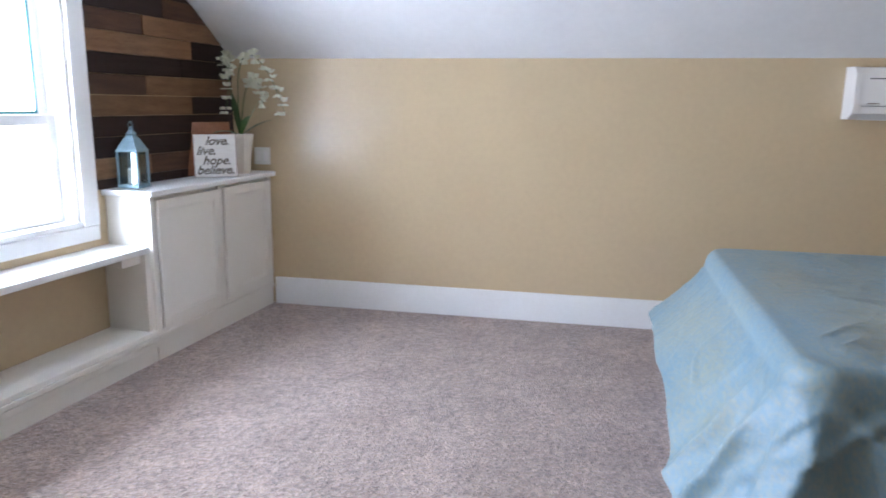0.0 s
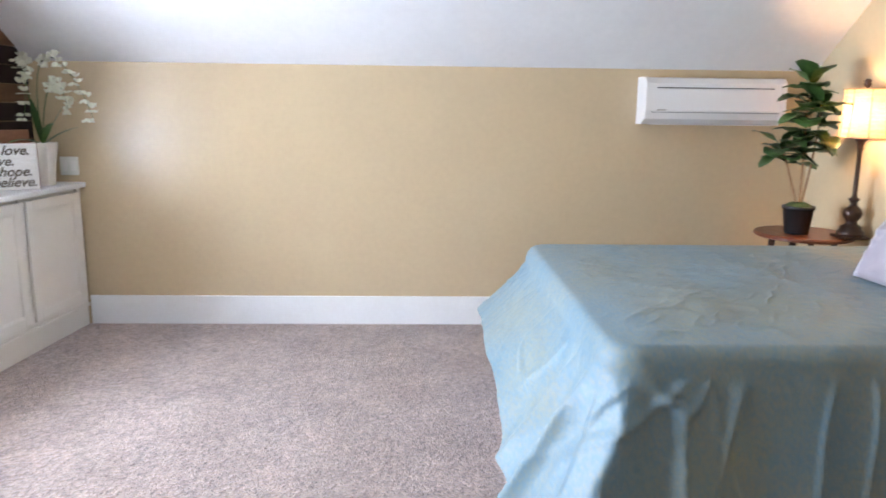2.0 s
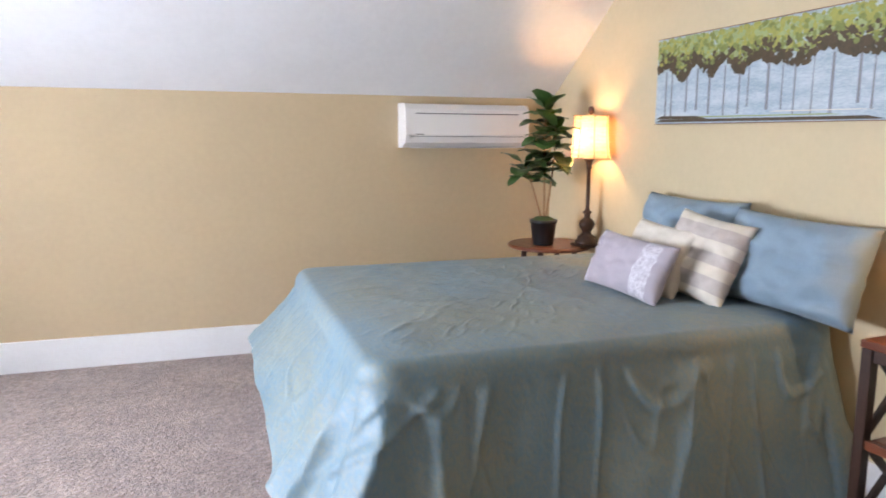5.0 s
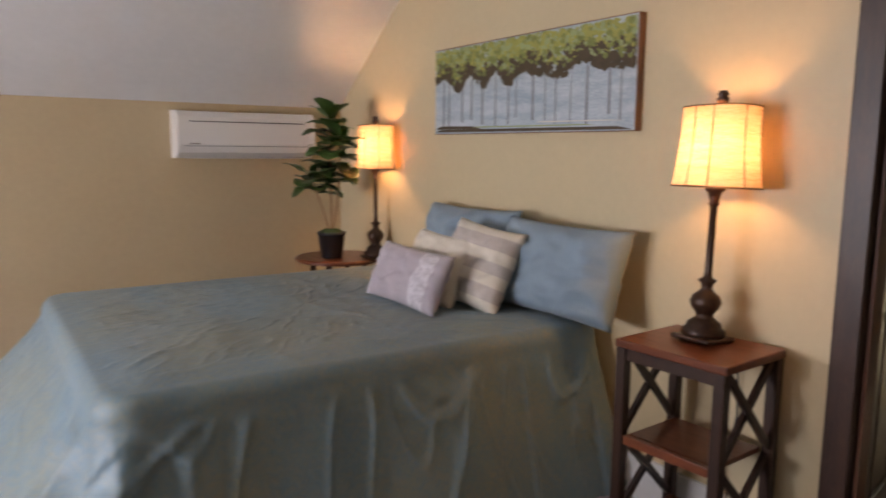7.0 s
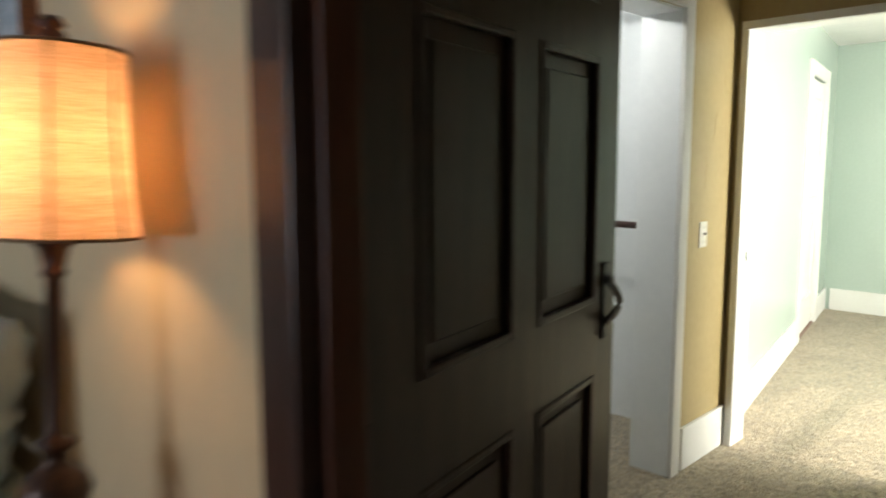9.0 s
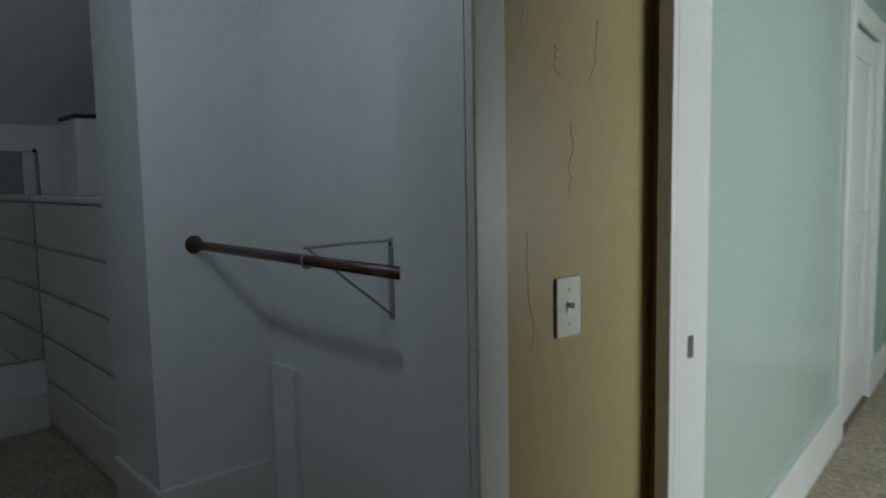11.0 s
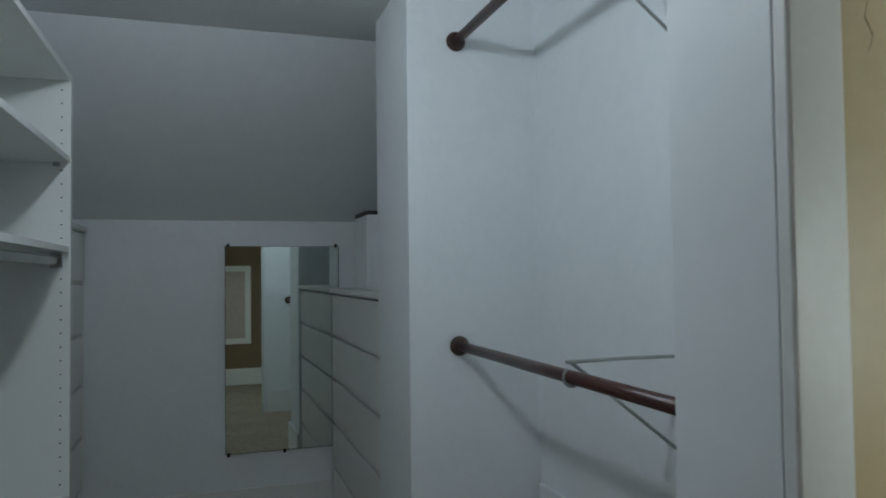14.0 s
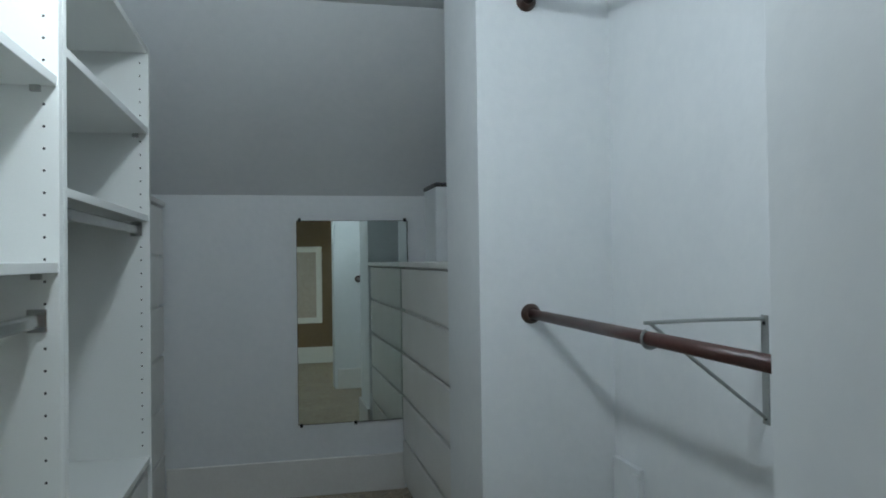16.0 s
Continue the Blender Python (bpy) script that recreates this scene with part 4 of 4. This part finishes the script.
def table_lamp(x, y, z, top, lean=(0.0, 0.0)):
    ob = thing("table_lamp", pose(x, y, z, lean[0], lean[1], 0), "lit bronze table lamp with panelled cream shade", "lamp", "bedside lamps")
    k = (top - 0.28 - z) / 0.50
    prof = [(0.068, 0.0), (0.072, 0.010), (0.070, 0.022), (0.058, 0.032), (0.055, 0.046), (0.040, 0.056), (0.028, 0.066), (0.030, 0.078), (0.046, 0.098),
            (0.052, 0.118), (0.044, 0.138), (0.026, 0.152), (0.018, 0.162), (0.020, 0.178), (0.030, 0.188), (0.030, 0.193), (0.015, 0.200), (0.0125, 0.22), (0.0125, 0.44), (0.018, 0.446), (0.018, 0.452),
            (0.015, 0.456), (0.022, 0.485), (0.034, 0.497), (0.034, 0.503), (0.0, 0.505)]
    part("base", boxes((-0.074, -0.074, 0, 0.074, 0.074, 0.016), bevel=0.006), BRONZE, ob)
    part("stem", lathe([(r, 0.014 + h * k) for r, h in prof], 28), BRONZE, ob, "turned bronze stem", True)
    zt, zb, n = top - z, top - z - 0.262, 32

    def rim(k, u):
        """A point of the shade: an oval with flattened sides, u from the top rim down."""
        q = 2 * math.pi * k / n
        c, s = math.cos(q), math.sin(q)
        f = 0.86 + 0.14 * u + -0.05 * math.sin(math.pi * u)
        return Vector((0.104 * f * math.copysign(abs(c) ** 0.8, c), 0.150 * f * math.copysign(abs(s) ** 0.8, s), zt + (zb - zt) * u))

    bm = bmesh.new()
    rings = [[bm.verts.new(rim(k, u / 6)) for k in range(n)] for u in range(7)]
    for r0, r1 in zip(rings, rings[1:]):
        for k in range(n):
            bm.faces.new((r0[k], r0[(k + 1) % n], r1[(k + 1) % n], r1[k]))
    cloth = part("shade_cloth", bm, SHADE, ob, "cream fabric shade glowing warm", True)
    for u in (0, 1):
        part("trim_band", tube(bmesh.new(), [rim(k, u) * 1.002 for k in range(n + 1)], 0.0028, n=6), SHADETRIM, cloth)
    for k in (1, 6, 10, 15, 17, 22, 26, 31):
        part("seam", tube(bmesh.new(), [rim(k, u / 5) for u in range(6)], 0.0028, n=6), SHADETRIM, cloth)
    pts_t = [rim(k * 4, 0) for k in range(8)]
    hp = bmesh.new()
    tube(hp, [(0, 0.05 * math.sin(math.pi * i / 14) * 1.0, zb - 0.005 + (zt - zb + 0.02) * i / 14) for i in range(15)], 0.002, n=6)
    tube(hp, [(0, -0.05 * math.sin(math.pi * i / 14), zb - 0.005 + (zt - zb + 0.02) * i / 14) for i in range(15)], 0.002, n=6)
    part("harp", hp, BRONZE, ob)
    part("finial", lathe([(0.008, zt), (0.006, zt + 0.010), (0.018, zt + 0.018), (0.021, zt + 0.03), (0.014, zt + 0.038), (0.02, zt + 0.044), (0.012, zt + 0.056), (0.0, zt + 0.058)], 18), BRONZE, ob, "", True)
    sp = bmesh.new()
    for i in range(0, 8, 2):
        tube(sp, [(0, 0, zt - 0.004), (pts_t[i].x, pts_t[i].y, zt - 0.004)], 0.0018, n=5)
    part("spider", sp, BRONZE, ob)
    return ob


table_lamp(3.415, 1.098, 0.788, 1.565, (-0.9, 3.4))
table_lamp(3.47, 3.56, 0.738, 1.555)
cord = tagged(finish("lamp_cord", tube(bmesh.new(), [(3.47, 1.07, 0.79), (3.562, 1.06, 0.75), (3.57, 1.05, 0.5), (3.572, 1.09, 0.3), (3.565, 1.05, 0.08), (3.55, 1.0, 0.012)], 0.004, n=6), SLOTDARK), "dark lamp cord hanging behind night table", "cord")

# ---- potted fiddle leaf ----
rnd = random.Random(11)
pl = thing("potted_plant", pose(3.235, 3.70, 0.738), "artificial fiddle leaf fig in black pot on side table", "plant")
part("pot", lathe([(0.062, 0), (0.066, 0.01), (0.082, 0.14), (0.088, 0.142), (0.088, 0.162), (0.080, 0.162), (0.076, 0.14), (0.0, 0.138)], 28), POT, pl, "matt black pot", True)
bm = bmesh.new()
bmesh.ops.create_icosphere(bm, subdivisions=3, radius=1, matrix=Matrix.Translation((0.0, 0, 0.14)) @ Matrix.Diagonal((0.078, 0.078, 0.045, 1)))
for v in bm.verts:
    v.co += Vector((0, 0, 1)) * noise.noise(v.co * 40) * 0.01
part("moss", bm, MOSS, pl, "green moss", True)
stems = [[(0, 0, 0.15), (0.0, -0.01, 0.40), (-0.02, 0.0, 0.65), (0.0, 0.0, 0.90)], [(0.01, 0, 0.15), (0.05, 0.0, 0.40), (0.06, -0.02, 0.60), (0.05, -0.03, 0.74)], [(-0.01, 0, 0.15), (-0.07, 0.01, 0.34), (-0.10, 0.0, 0.44), (-0.13, 0.02, 0.50)]]
for c in stems:
    part("stem", tube(bmesh.new(), arch(c[0], c[1:]), 0.007, 0.004, 8), STEM, pl, "", True)


def fig_leaf(base, way, ln, w):
    bm = bmesh.new()
    way = Vector(way).normalized()
    side = way.cross(Vector((0, 0, 1)))
    side = side.normalized() if side.length > 0.05 else Vector((1, 0, 0))
    up = side.cross(way).normalized()
    rows = []
    for k in range(9):
        u = k / 8
        ww = w * (0.12 + 0.95 * math.sin(math.pi * min(1, u * 0.80 + 0.10)) ** 1.1 * (0.62 + 0.5 * u)) if k < 8 else 0.01
        c = Vector(base) + way * ln * u - up * 0.35 * ln * u * u + up * 0.10 * ln * u
        rows.append([bm.verts.new(c + side * ww * j + up * (0.22 * ww * abs(j) + 0.006 * math.sin(9 * u + 3 * j))) for j in (-1, -0.5, 0, 0.5, 1)])
    for r0, r1 in zip(rows, rows[1:]):
        for j in range(4):
            bm.faces.new((r0[j], r0[j + 1], r1[j + 1], r1[j]))
    return bm


for c, n0, n1, count in ((stems[0], 0.42, 0.99, 34), (stems[1], 0.55, 1.0, 13), (stems[2], 0.6, 1.0, 11)):
    pts = arch(c[0], c[1:])
    for i in range(count):
        u = n0 + (n1 - n0) * i / (count - 1)
        p = pts[min(int(u * 24), 24)]
        q = i * 2.4 + rnd.uniform(-0.3, 0.3)
        rise = rnd.uniform(-0.35, 0.35) + (0.9 if u > 0.93 else 0.15)
        part("leaf", fig_leaf(p, (math.cos(q), math.sin(q) * 0.8, rise), rnd.uniform(0.135, 0.19), rnd.uniform(0.056, 0.076)), LEAF, pl, "", True)

# ---- painting ----
rnd = random.Random(3)
PY0, PY1, PZ0, PZ1 = 1.563, 3.003, 1.50, 1.945
CANVAS = material("painted_water", (0.52, 0.58, 0.60), 0.6, second=(0.27, 0.36, 0.42), scale=5, grain=50, stretch=(1, 1, 5), bump=0.3)
GREENS = [material("leaf_green_paint", (0.22, 0.25, 0.06), 0.6, second=(0.15, 0.18, 0.05), scale=20, grain=80, bump=0.5),
          material("yellow_green_paint", (0.38, 0.35, 0.08), 0.6, second=(0.27, 0.28, 0.07), scale=20, grain=80, bump=0.5),
          material("pale_green_paint", (0.33, 0.38, 0.18), 0.6, second=(0.26, 0.32, 0.15), scale=20, grain=80, bump=0.5),
          material("umber_paint", (0.095, 0.060, 0.030), 0.6, second=(0.055, 0.040, 0.02), scale=20, grain=80, bump=0.5)]
TRUNK = material("grey_trunk_paint", (0.16, 0.16, 0.17), 0.6, second=(0.26, 0.27, 0.29), scale=30, grain=90, stretch=(1, 4, 1))
pic = thing("painting", pose(0, 0, 0), "wide canvas painting of green trees along pale water", "painting")
part("canvas", boxes((EX - 0.036, PY0, PZ0, EX - 0.001, PY1, PZ1), bevel=0.003), CANVAS, pic)
part("canvas_side", boxes((EX - 0.037, PY0 - 0.003, PZ0 - 0.002, EX - 0.001, PY0 - 0.0005, PZ1 + 0.002), (EX - 0.037, PY0, PZ1 + 0.0005, EX - 0.001, PY1, PZ1 + 0.003), (EX - 0.037, PY0, PZ0 - 0.003, EX - 0.001, PY1, PZ0 - 0.0005)), TRAYWOOD, pic, "brown painted canvas edge")
bm = bmesh.new()
fx = EX - 0.037
for i in range(2300):
    y = rnd.uniform(PY0 + 0.012, PY1 - 0.012)
    edge = PZ0 + 0.235 + 0.05 * math.sin(y * 11 + 0.8 * math.sin(y * 5)) ** 2 + 0.015 * math.sin(y * 31)
    z = rnd.uniform(edge, PZ1 - 0.012)
    low = (z - edge) / (PZ1 - edge)
    r = rnd.uniform(0.008, 0.020)
    n = 7
    vs = [bm.verts.new((fx - 0.0004 - i * 0.0000012, min(max(y + r * rnd.uniform(0.6, 1.3) * math.cos(2 * math.pi * k / n), PY0 + 0.002), PY1 - 0.002), min(z + r * rnd.uniform(0.5, 1.2) * math.sin(2 * math.pi * k / n), PZ1 - 0.002))) for k in range(n)]
    f = bm.faces.new(vs)
    f.material_index = 3 if low < rnd.uniform(0.12, 0.62) else rnd.choice((0, 1, 1, 2, 2) if low > 0.6 else (0, 0, 1, 2))
part("foliage", bm, GREENS, pic, "dabbed green and yellow foliage")
for i in range(15):
    y = PY0 + 0.07 + (PY1 - PY0 - 0.14) * (i + rnd.uniform(-0.35, 0.35)) / 14
    w = rnd.uniform(0.004, 0.009)
    bot = PZ0 + rnd.uniform(0.02, 0.07)
    part("trunk", prism(bmesh.new(), [(fx - 0.0003, y - w, bot), (fx - 0.0003, y + w, bot), (fx - 0.0003, y + w * 0.7 + rnd.uniform(-0.004, 0.004), PZ0 + 0.27), (fx - 0.0003, y - w * 0.7, PZ0 + 0.27)], (0.0002, 0, 0)), TRUNK, pic)
for z0, z1, y0, y1, m in ((0.004, 0.022, 0.01, 1.43, GREENS[3]), (0.024, 0.034, 0.20, 1.1, GREENS[2]), (0.04, 0.048, 0.05, 0.6, CREAMCLOTH), (0.02, 0.04, 1.0, 1.43, GREENS[3])):
    part("bank", prism(bmesh.new(), [(fx - 0.0006, PY0 + y0, PZ0 + z0), (fx - 0.0006, PY0 + y1, PZ0 + z0 + 0.004), (fx - 0.0006, PY0 + y1 - 0.05, PZ0 + z1), (fx - 0.0006, PY0 + y0 + 0.08, PZ0 + z1 - 0.004)], (0.0002, 0, 0)), m, pic)

# ---- closet ----
def closet_unit(y0, y1, shelves, rod_z, drawers):
    ob = thing("wardrobe_unit", pose(0, 0, 0), "white laminate open wardrobe unit with pegged shelves", "wardrobe", "wardrobe units")
    xb, xf, t, top = 4.56, 4.93, 0.028, 2.07
    for y in (y0, y1 - t):
        s = part("side_panel", boxes((xb, y, 0, xf, y + t, top), bevel=0.0015), LAMINATE, ob)
        hb = bmesh.new()
        for x in (xf - 0.030, xb + 0.06):
            for k in range(30):
                for fy in (y - 0.0006, y + t + 0.0006):
                    bmesh.ops.create_circle(hb, cap_ends=True, radius=0.0032, segments=8, matrix=pose(x, fy, 0.62 + k * 0.048, 90, 0, 0))
        tagged(part("peg_holes", hb, SLOTDARK, s), kind="stuff")
    part("back_panel", boxes((xb - 0.006, y0, 0.05, xb, y1, top)), LAMINATE, ob)
    part("top_panel", boxes((xb, y0 + t, top - 0.022, xf - 0.003, y1 - t, top), bevel=0.001), LAMINATE, ob)
    for z in shelves:
        sh = part("shelf", boxes((xb, y0 + t, z - 0.022, xf - 0.004, y1 - t, z), bevel=0.0015), LAMINATE, ob)
        for y in (y0 + t, y1 - t - 0.012):
            part("shelf_clip", boxes((xf - 0.055, y, z - 0.036, xf - 0.035, y + 0.012, z - 0.022)), STEEL, sh)
    if rod_z:
        part("hanging_rail", boxes((4.875, y0 + t, rod_z - 0.015, 4.895, y1 - t, rod_z + 0.015), bevel=0.006), STEEL, ob, "oval steel hanging rail")
        for y in (y0 + t, y1 - t - 0.008):
            part("rail_end", boxes((4.865, y, rod_z - 0.025, 4.905, y + 0.008, rod_z + 0.025), bevel=0.002), STEEL, ob)
    for z0, z1 in drawers:
        part("drawer", boxes((xb + 0.02, y0 + t + 0.004, z0, xf - 0.012, y1 - t - 0.004, z1), bevel=0.002), LAMINATE, ob)
    return ob


closet_unit(1.64, 2.552, [1.69, 1.285, 0.58], 1.16, [(0.06, 0.29), (0.30, 0.53)])
closet_unit(2.556, 3.645, [1.775, 1.455, 0.58], 1.405, [(0.06, 0.29), (0.30, 0.53)])


def drawer_stack(name, xf, xb, y0, y1, top, count, label, slab):
    ob = thing(name, pose(0, 0, 0), label, "drawers")
    s = 1 if xf > xb else -1
    a, b = sorted((xb, xf - s * 0.022))
    part("body", boxes((a, y0, 0, b, y1, top - 0.028), bevel=0.002), TRIM, ob)
    if slab:
        c, d = sorted((xb, xf + s * 0.012))
        part("top_slab", boxes((c, y0 - 0.0, top - 0.028, d, y1, top), bevel=0.006), TRIM, ob)
    h = (top - 0.028 - 0.04) / count
    for k in range(count):
        c, d = sorted((xf - s * 0.022, xf))
        part("drawer_front", boxes((c, y0 + 0.03, 0.04 + h * k + 0.009, d, y1 - 0.006, 0.04 + h * (k + 1) - 0.009), bevel=0.004), TRIM, ob)
    return ob


drawer_stack("drawer_chest", 6.052, 6.50, 3.605, CK - 0.02, 1.268, 5, "white painted built-in chest of five drawers", True)
drawer_stack("tall_drawer_chest", 4.795, 4.545, 3.70, CK - 0.02, 1.60, 6, "white painted built-in drawers beside knee wall", True)
bx = thing("storage_box", pose(6.30, 4.42, 1.269), "white cardboard storage box, shadow above it built as a dark slab", "box")
part("box_body", boxes((-0.16, -0.14, 0, 0.16, 0.14, 0.37), bevel=0.008), CLOSET, bx)
# near-black slab stands for the shadow above the box
part("shade_slab", boxes((-0.165, -0.145, 0.37, 0.165, 0.145, 0.39), bevel=0.006), SLOTDARK, bx, "dark slab standing for the shadow above")

mir = thing("wall_mirror", pose(5.79, CK - 0.0045, 0, 0, 0, 0.6) @ Matrix.Translation((-5.79, -CK, 0)), "frameless wall mirror held by dark clips", "mirror")
part("mirror_plate", boxes((5.48, CK - 0.007, 0.39, 6.092, CK - 0.002, 1.50)), MIRROR, mir)
part("mirror_edge", boxes((5.478, CK - 0.0075, 0.388, 5.48, CK - 0.001, 1.502), (6.092, CK - 0.0075, 0.388, 6.094, CK - 0.001, 1.502), (5.48, CK - 0.0075, 1.50, 6.092, CK - 0.001, 1.502), (5.48, CK - 0.0075, 0.388, 6.092, CK - 0.001, 0.39)), IRON, mir, "dark ground glass edge")
for x, z in ((5.495, 1.505), (6.078, 1.505), (5.495, 0.385), (5.79, 0.385), (6.078, 0.385)):
    part("clip", boxes((x - 0.008, CK - 0.014, z - 0.010, x + 0.008, CK - 0.001, z + 0.010), bevel=0.003), IRON, mir)

for z in (1.093, 2.150):
    rod = thing("closet_rod", pose(6.216, 0, z), "dark mahogany wooden closet rod on round sockets", "closet rod", "closet rods")
    part("pole", tube(bmesh.new(), [(0, 3.125, 0), (0, HN2 + 0.016, 0)], 0.0165, n=20), ROD, rod, "", True)
    for y, d in ((3.13, -1), (HN2 + 0.012, 1)):
        bm = lathe([(0.034, 0.0), (0.034, 0.006), (0.027, 0.010), (0.025, 0.020), (0.019, 0.022)], 24)
        bmesh.ops.transform(bm, matrix=pose(0, y, 0, 90 * (1 if d < 0 else -1), 0, 0), verts=bm.verts)
        part("socket", bm, ESPRESSO, rod, "", True)
    br = thing("rod_bracket", pose(CB - 0.012, 2.325, z), "grey bent-wire shelf and rod bracket on closet wall", "bracket", "rod brackets")
    part("wall_leg", boxes((-0.004, -0.012, -0.215, 0, 0.012, 0.045), bevel=0.001), WIRE, br)
    part("arm", tube(bmesh.new(), [(-0.002, 0, 0.036), (-0.16, 0, 0.038), (-0.315, 0, 0.036)], 0.0045, n=8), WIRE, br)
    part("brace", tube(bmesh.new(), [(-0.003, 0, -0.20), (-0.15, 0, -0.085), (-0.30, 0, 0.034)], 0.0045, n=8), WIRE, br)
    part("hook", tube(bmesh.new(), [(-0.300 - 0.0225 * math.cos(radians(q)), 0, -0.0225 * math.sin(radians(q))) for q in range(-60, 181, 20)], 0.004, n=8), WIRE, br)
    for zz in (0.025, -0.20):
        part("screw", lathe([(0.005, 0), (0.003, 0.003), (0, 0.003)], 10), IRON, br).matrix_basis = pose(-0.004, 0, zz, 0, -90, 0)
panel = thing("access_panel", pose(0, 0, 0), "white painted boxed corner panel in closet niche", "panel")
part("board", boxes((CB - 0.030, 2.93, 0, CB - 0.012, 3.112, 0.60), bevel=0.004), CLOSET, panel)
part("batten", boxes((CB - 0.038, 2.93, 0, CB - 0.030, 2.965, 0.58), bevel=0.003), CLOSET, panel)
hook = thing("coat_hook", pose(6.25, HN2 + 0.012, 1.13), "small dark knob on closet wall", "hook")
part("knob", lathe([(0.018, 0), (0.008, 0.008), (0.008, 0.02), (0.018, 0.03), (0.012, 0.04), (0, 0.042)], 16), IRON, hook).matrix_basis = pose(0, 0, 0, -90, 0, 0)
fr = thing("picture_frame", pose(0, 0, 0), "tall white framed panel on brown hall wall", "frame")
part("frame", boxes((5.45, HS, 0.50, 5.52, HS + 0.025, 1.46), (5.93, HS, 0.50, 6.00, HS + 0.025, 1.46), (5.52, HS, 0.50, 5.93, HS + 0.025, 0.57), (5.52, HS, 1.39, 5.93, HS + 0.025, 1.46), bevel=0.004), TRIM, fr)
part("picture", boxes((5.52, HS, 0.57, 5.93, HS + 0.01, 1.39)), TAUPECLOTH, fr, "plain taupe picture")
cl = thing("ceiling_lamp", pose(5.26, 2.12, CEIL_Z), "round white glass ceiling lamp in closet", "lamp")
part("collar", lathe([(0.09, 0.0), (0.09, -0.02), (0.06, -0.025)], 28), TRIM, cl, "", True)
part("bulb", lathe([(0.012, -0.025), (0.014, -0.06), (0.012, -0.075)], 20), PLASTIC, cl, "", True)

# hairline cracks in the hall plaster
rnd = random.Random(8)
CRACK = material("crack_filler", (0.38, 0.28, 0.14), 0.7)
for x, z, ln in ((6.12, 1.75, 0.16), (6.33, 1.62, 0.12), (6.25, 1.42, 0.14), (6.12, 1.22, 0.22), (6.40, 1.80, 0.10), (6.20, 1.56, 0.06)):
    pts, px, pz = [], x, z
    for k in range(9):
        pts.append((px, HN - 0.0004, pz))
        px += rnd.uniform(-0.012, 0.012)
        pz -= ln / 8
    structure("wall_crack", tube(bmesh.new(), pts, 0.0009, 0.0004, 6), CRACK, "hairline crack in ochre plaster")

# ---- plank wall ----
accent = tagged(new("plank_accent_wall"), "accent wall of mixed dark and tan reclaimed planks", "", "", "structure")
rnd = random.Random(21)
rowh = 0.1105
# per course, from the bottom: (tone, where that plank ends), 0 dark, 1 brown, 2 tan
courses = [[(0, 3.7), (0, 9)], [(2, 3.42), (1, 3.86), (0, 9)], [(0, 3.60), (0, 9)], [(0, 3.30), (0, 9)], [(2, 3.84), (0, 9)], [(1, 3.42), (2, 9)],
           [(0, 3.75), (0, 9)], [(2, 3.86), (0, 9)], [(1, 3.42), (2, 9)], [(0, 3.6), (1, 9)], [(2, 3.3), (0, 9)], [(0, 9)], [(1, 3.3), (0, 9)], [(0, 9)]]
z = 0.991 - rowh
for course in courses:
    z0, z1 = max(z, 0.938), min(z + rowh - 0.002, CEIL_Z - 0.004)
    y = 2.972
    for tone, end in course:
        lim = [NY - 0.004 - max(0, zz - KNEE) / TAN_S for zz in (z0, z1)]
        e0, e1 = min(end - 0.002, lim[0]), min(end - 0.002, lim[1])
        if z1 > z0 and e1 > y + 0.01:
            part("plank", prism(bmesh.new(), [(WX + 0.0005, y, z0), (WX + 0.0005, e0, z0), (WX + 0.0005, e1, z1), (WX + 0.0005, y, z1)], (rnd.uniform(0.010, 0.016), 0, 0)), PLANKS[tone], accent)
        y = end
    z += rowh

# the gable end stands a little out of square with the knee wall
SKEW = Matrix.Translation((-1.14, NY, 0)) @ pose(0, 0, 0, 0, 0, -4.7) @ Matrix.Translation((1.14, -NY, 0))
for ob in list(scene.objects):
    if ob.parent is None and ob.name.split(".")[0] in ("wall_west", "window_1", "window_2", "window_bench", "cabinet", "countertop", "candle_lantern", "word_sign", "wooden_board", "orchid_plant", "plank_accent_wall"):
        ob.matrix_world = SKEW @ ob.matrix_basis
# so does the green room's north wall
SKEW2 = Matrix.Translation((HE2, 1.43, 0)) @ pose(0, 0, 0, 0, 0, 10.2) @ Matrix.Translation((-HE2, -MN, 0))
for ob in list(scene.objects):
    if ob.parent is None and ob.name in ("wall_green_north", "baseboard_green", "baseboard_green.001", "door_frame_4", "white_door"):
        ob.matrix_world = SKEW2 @ ob.matrix_basis
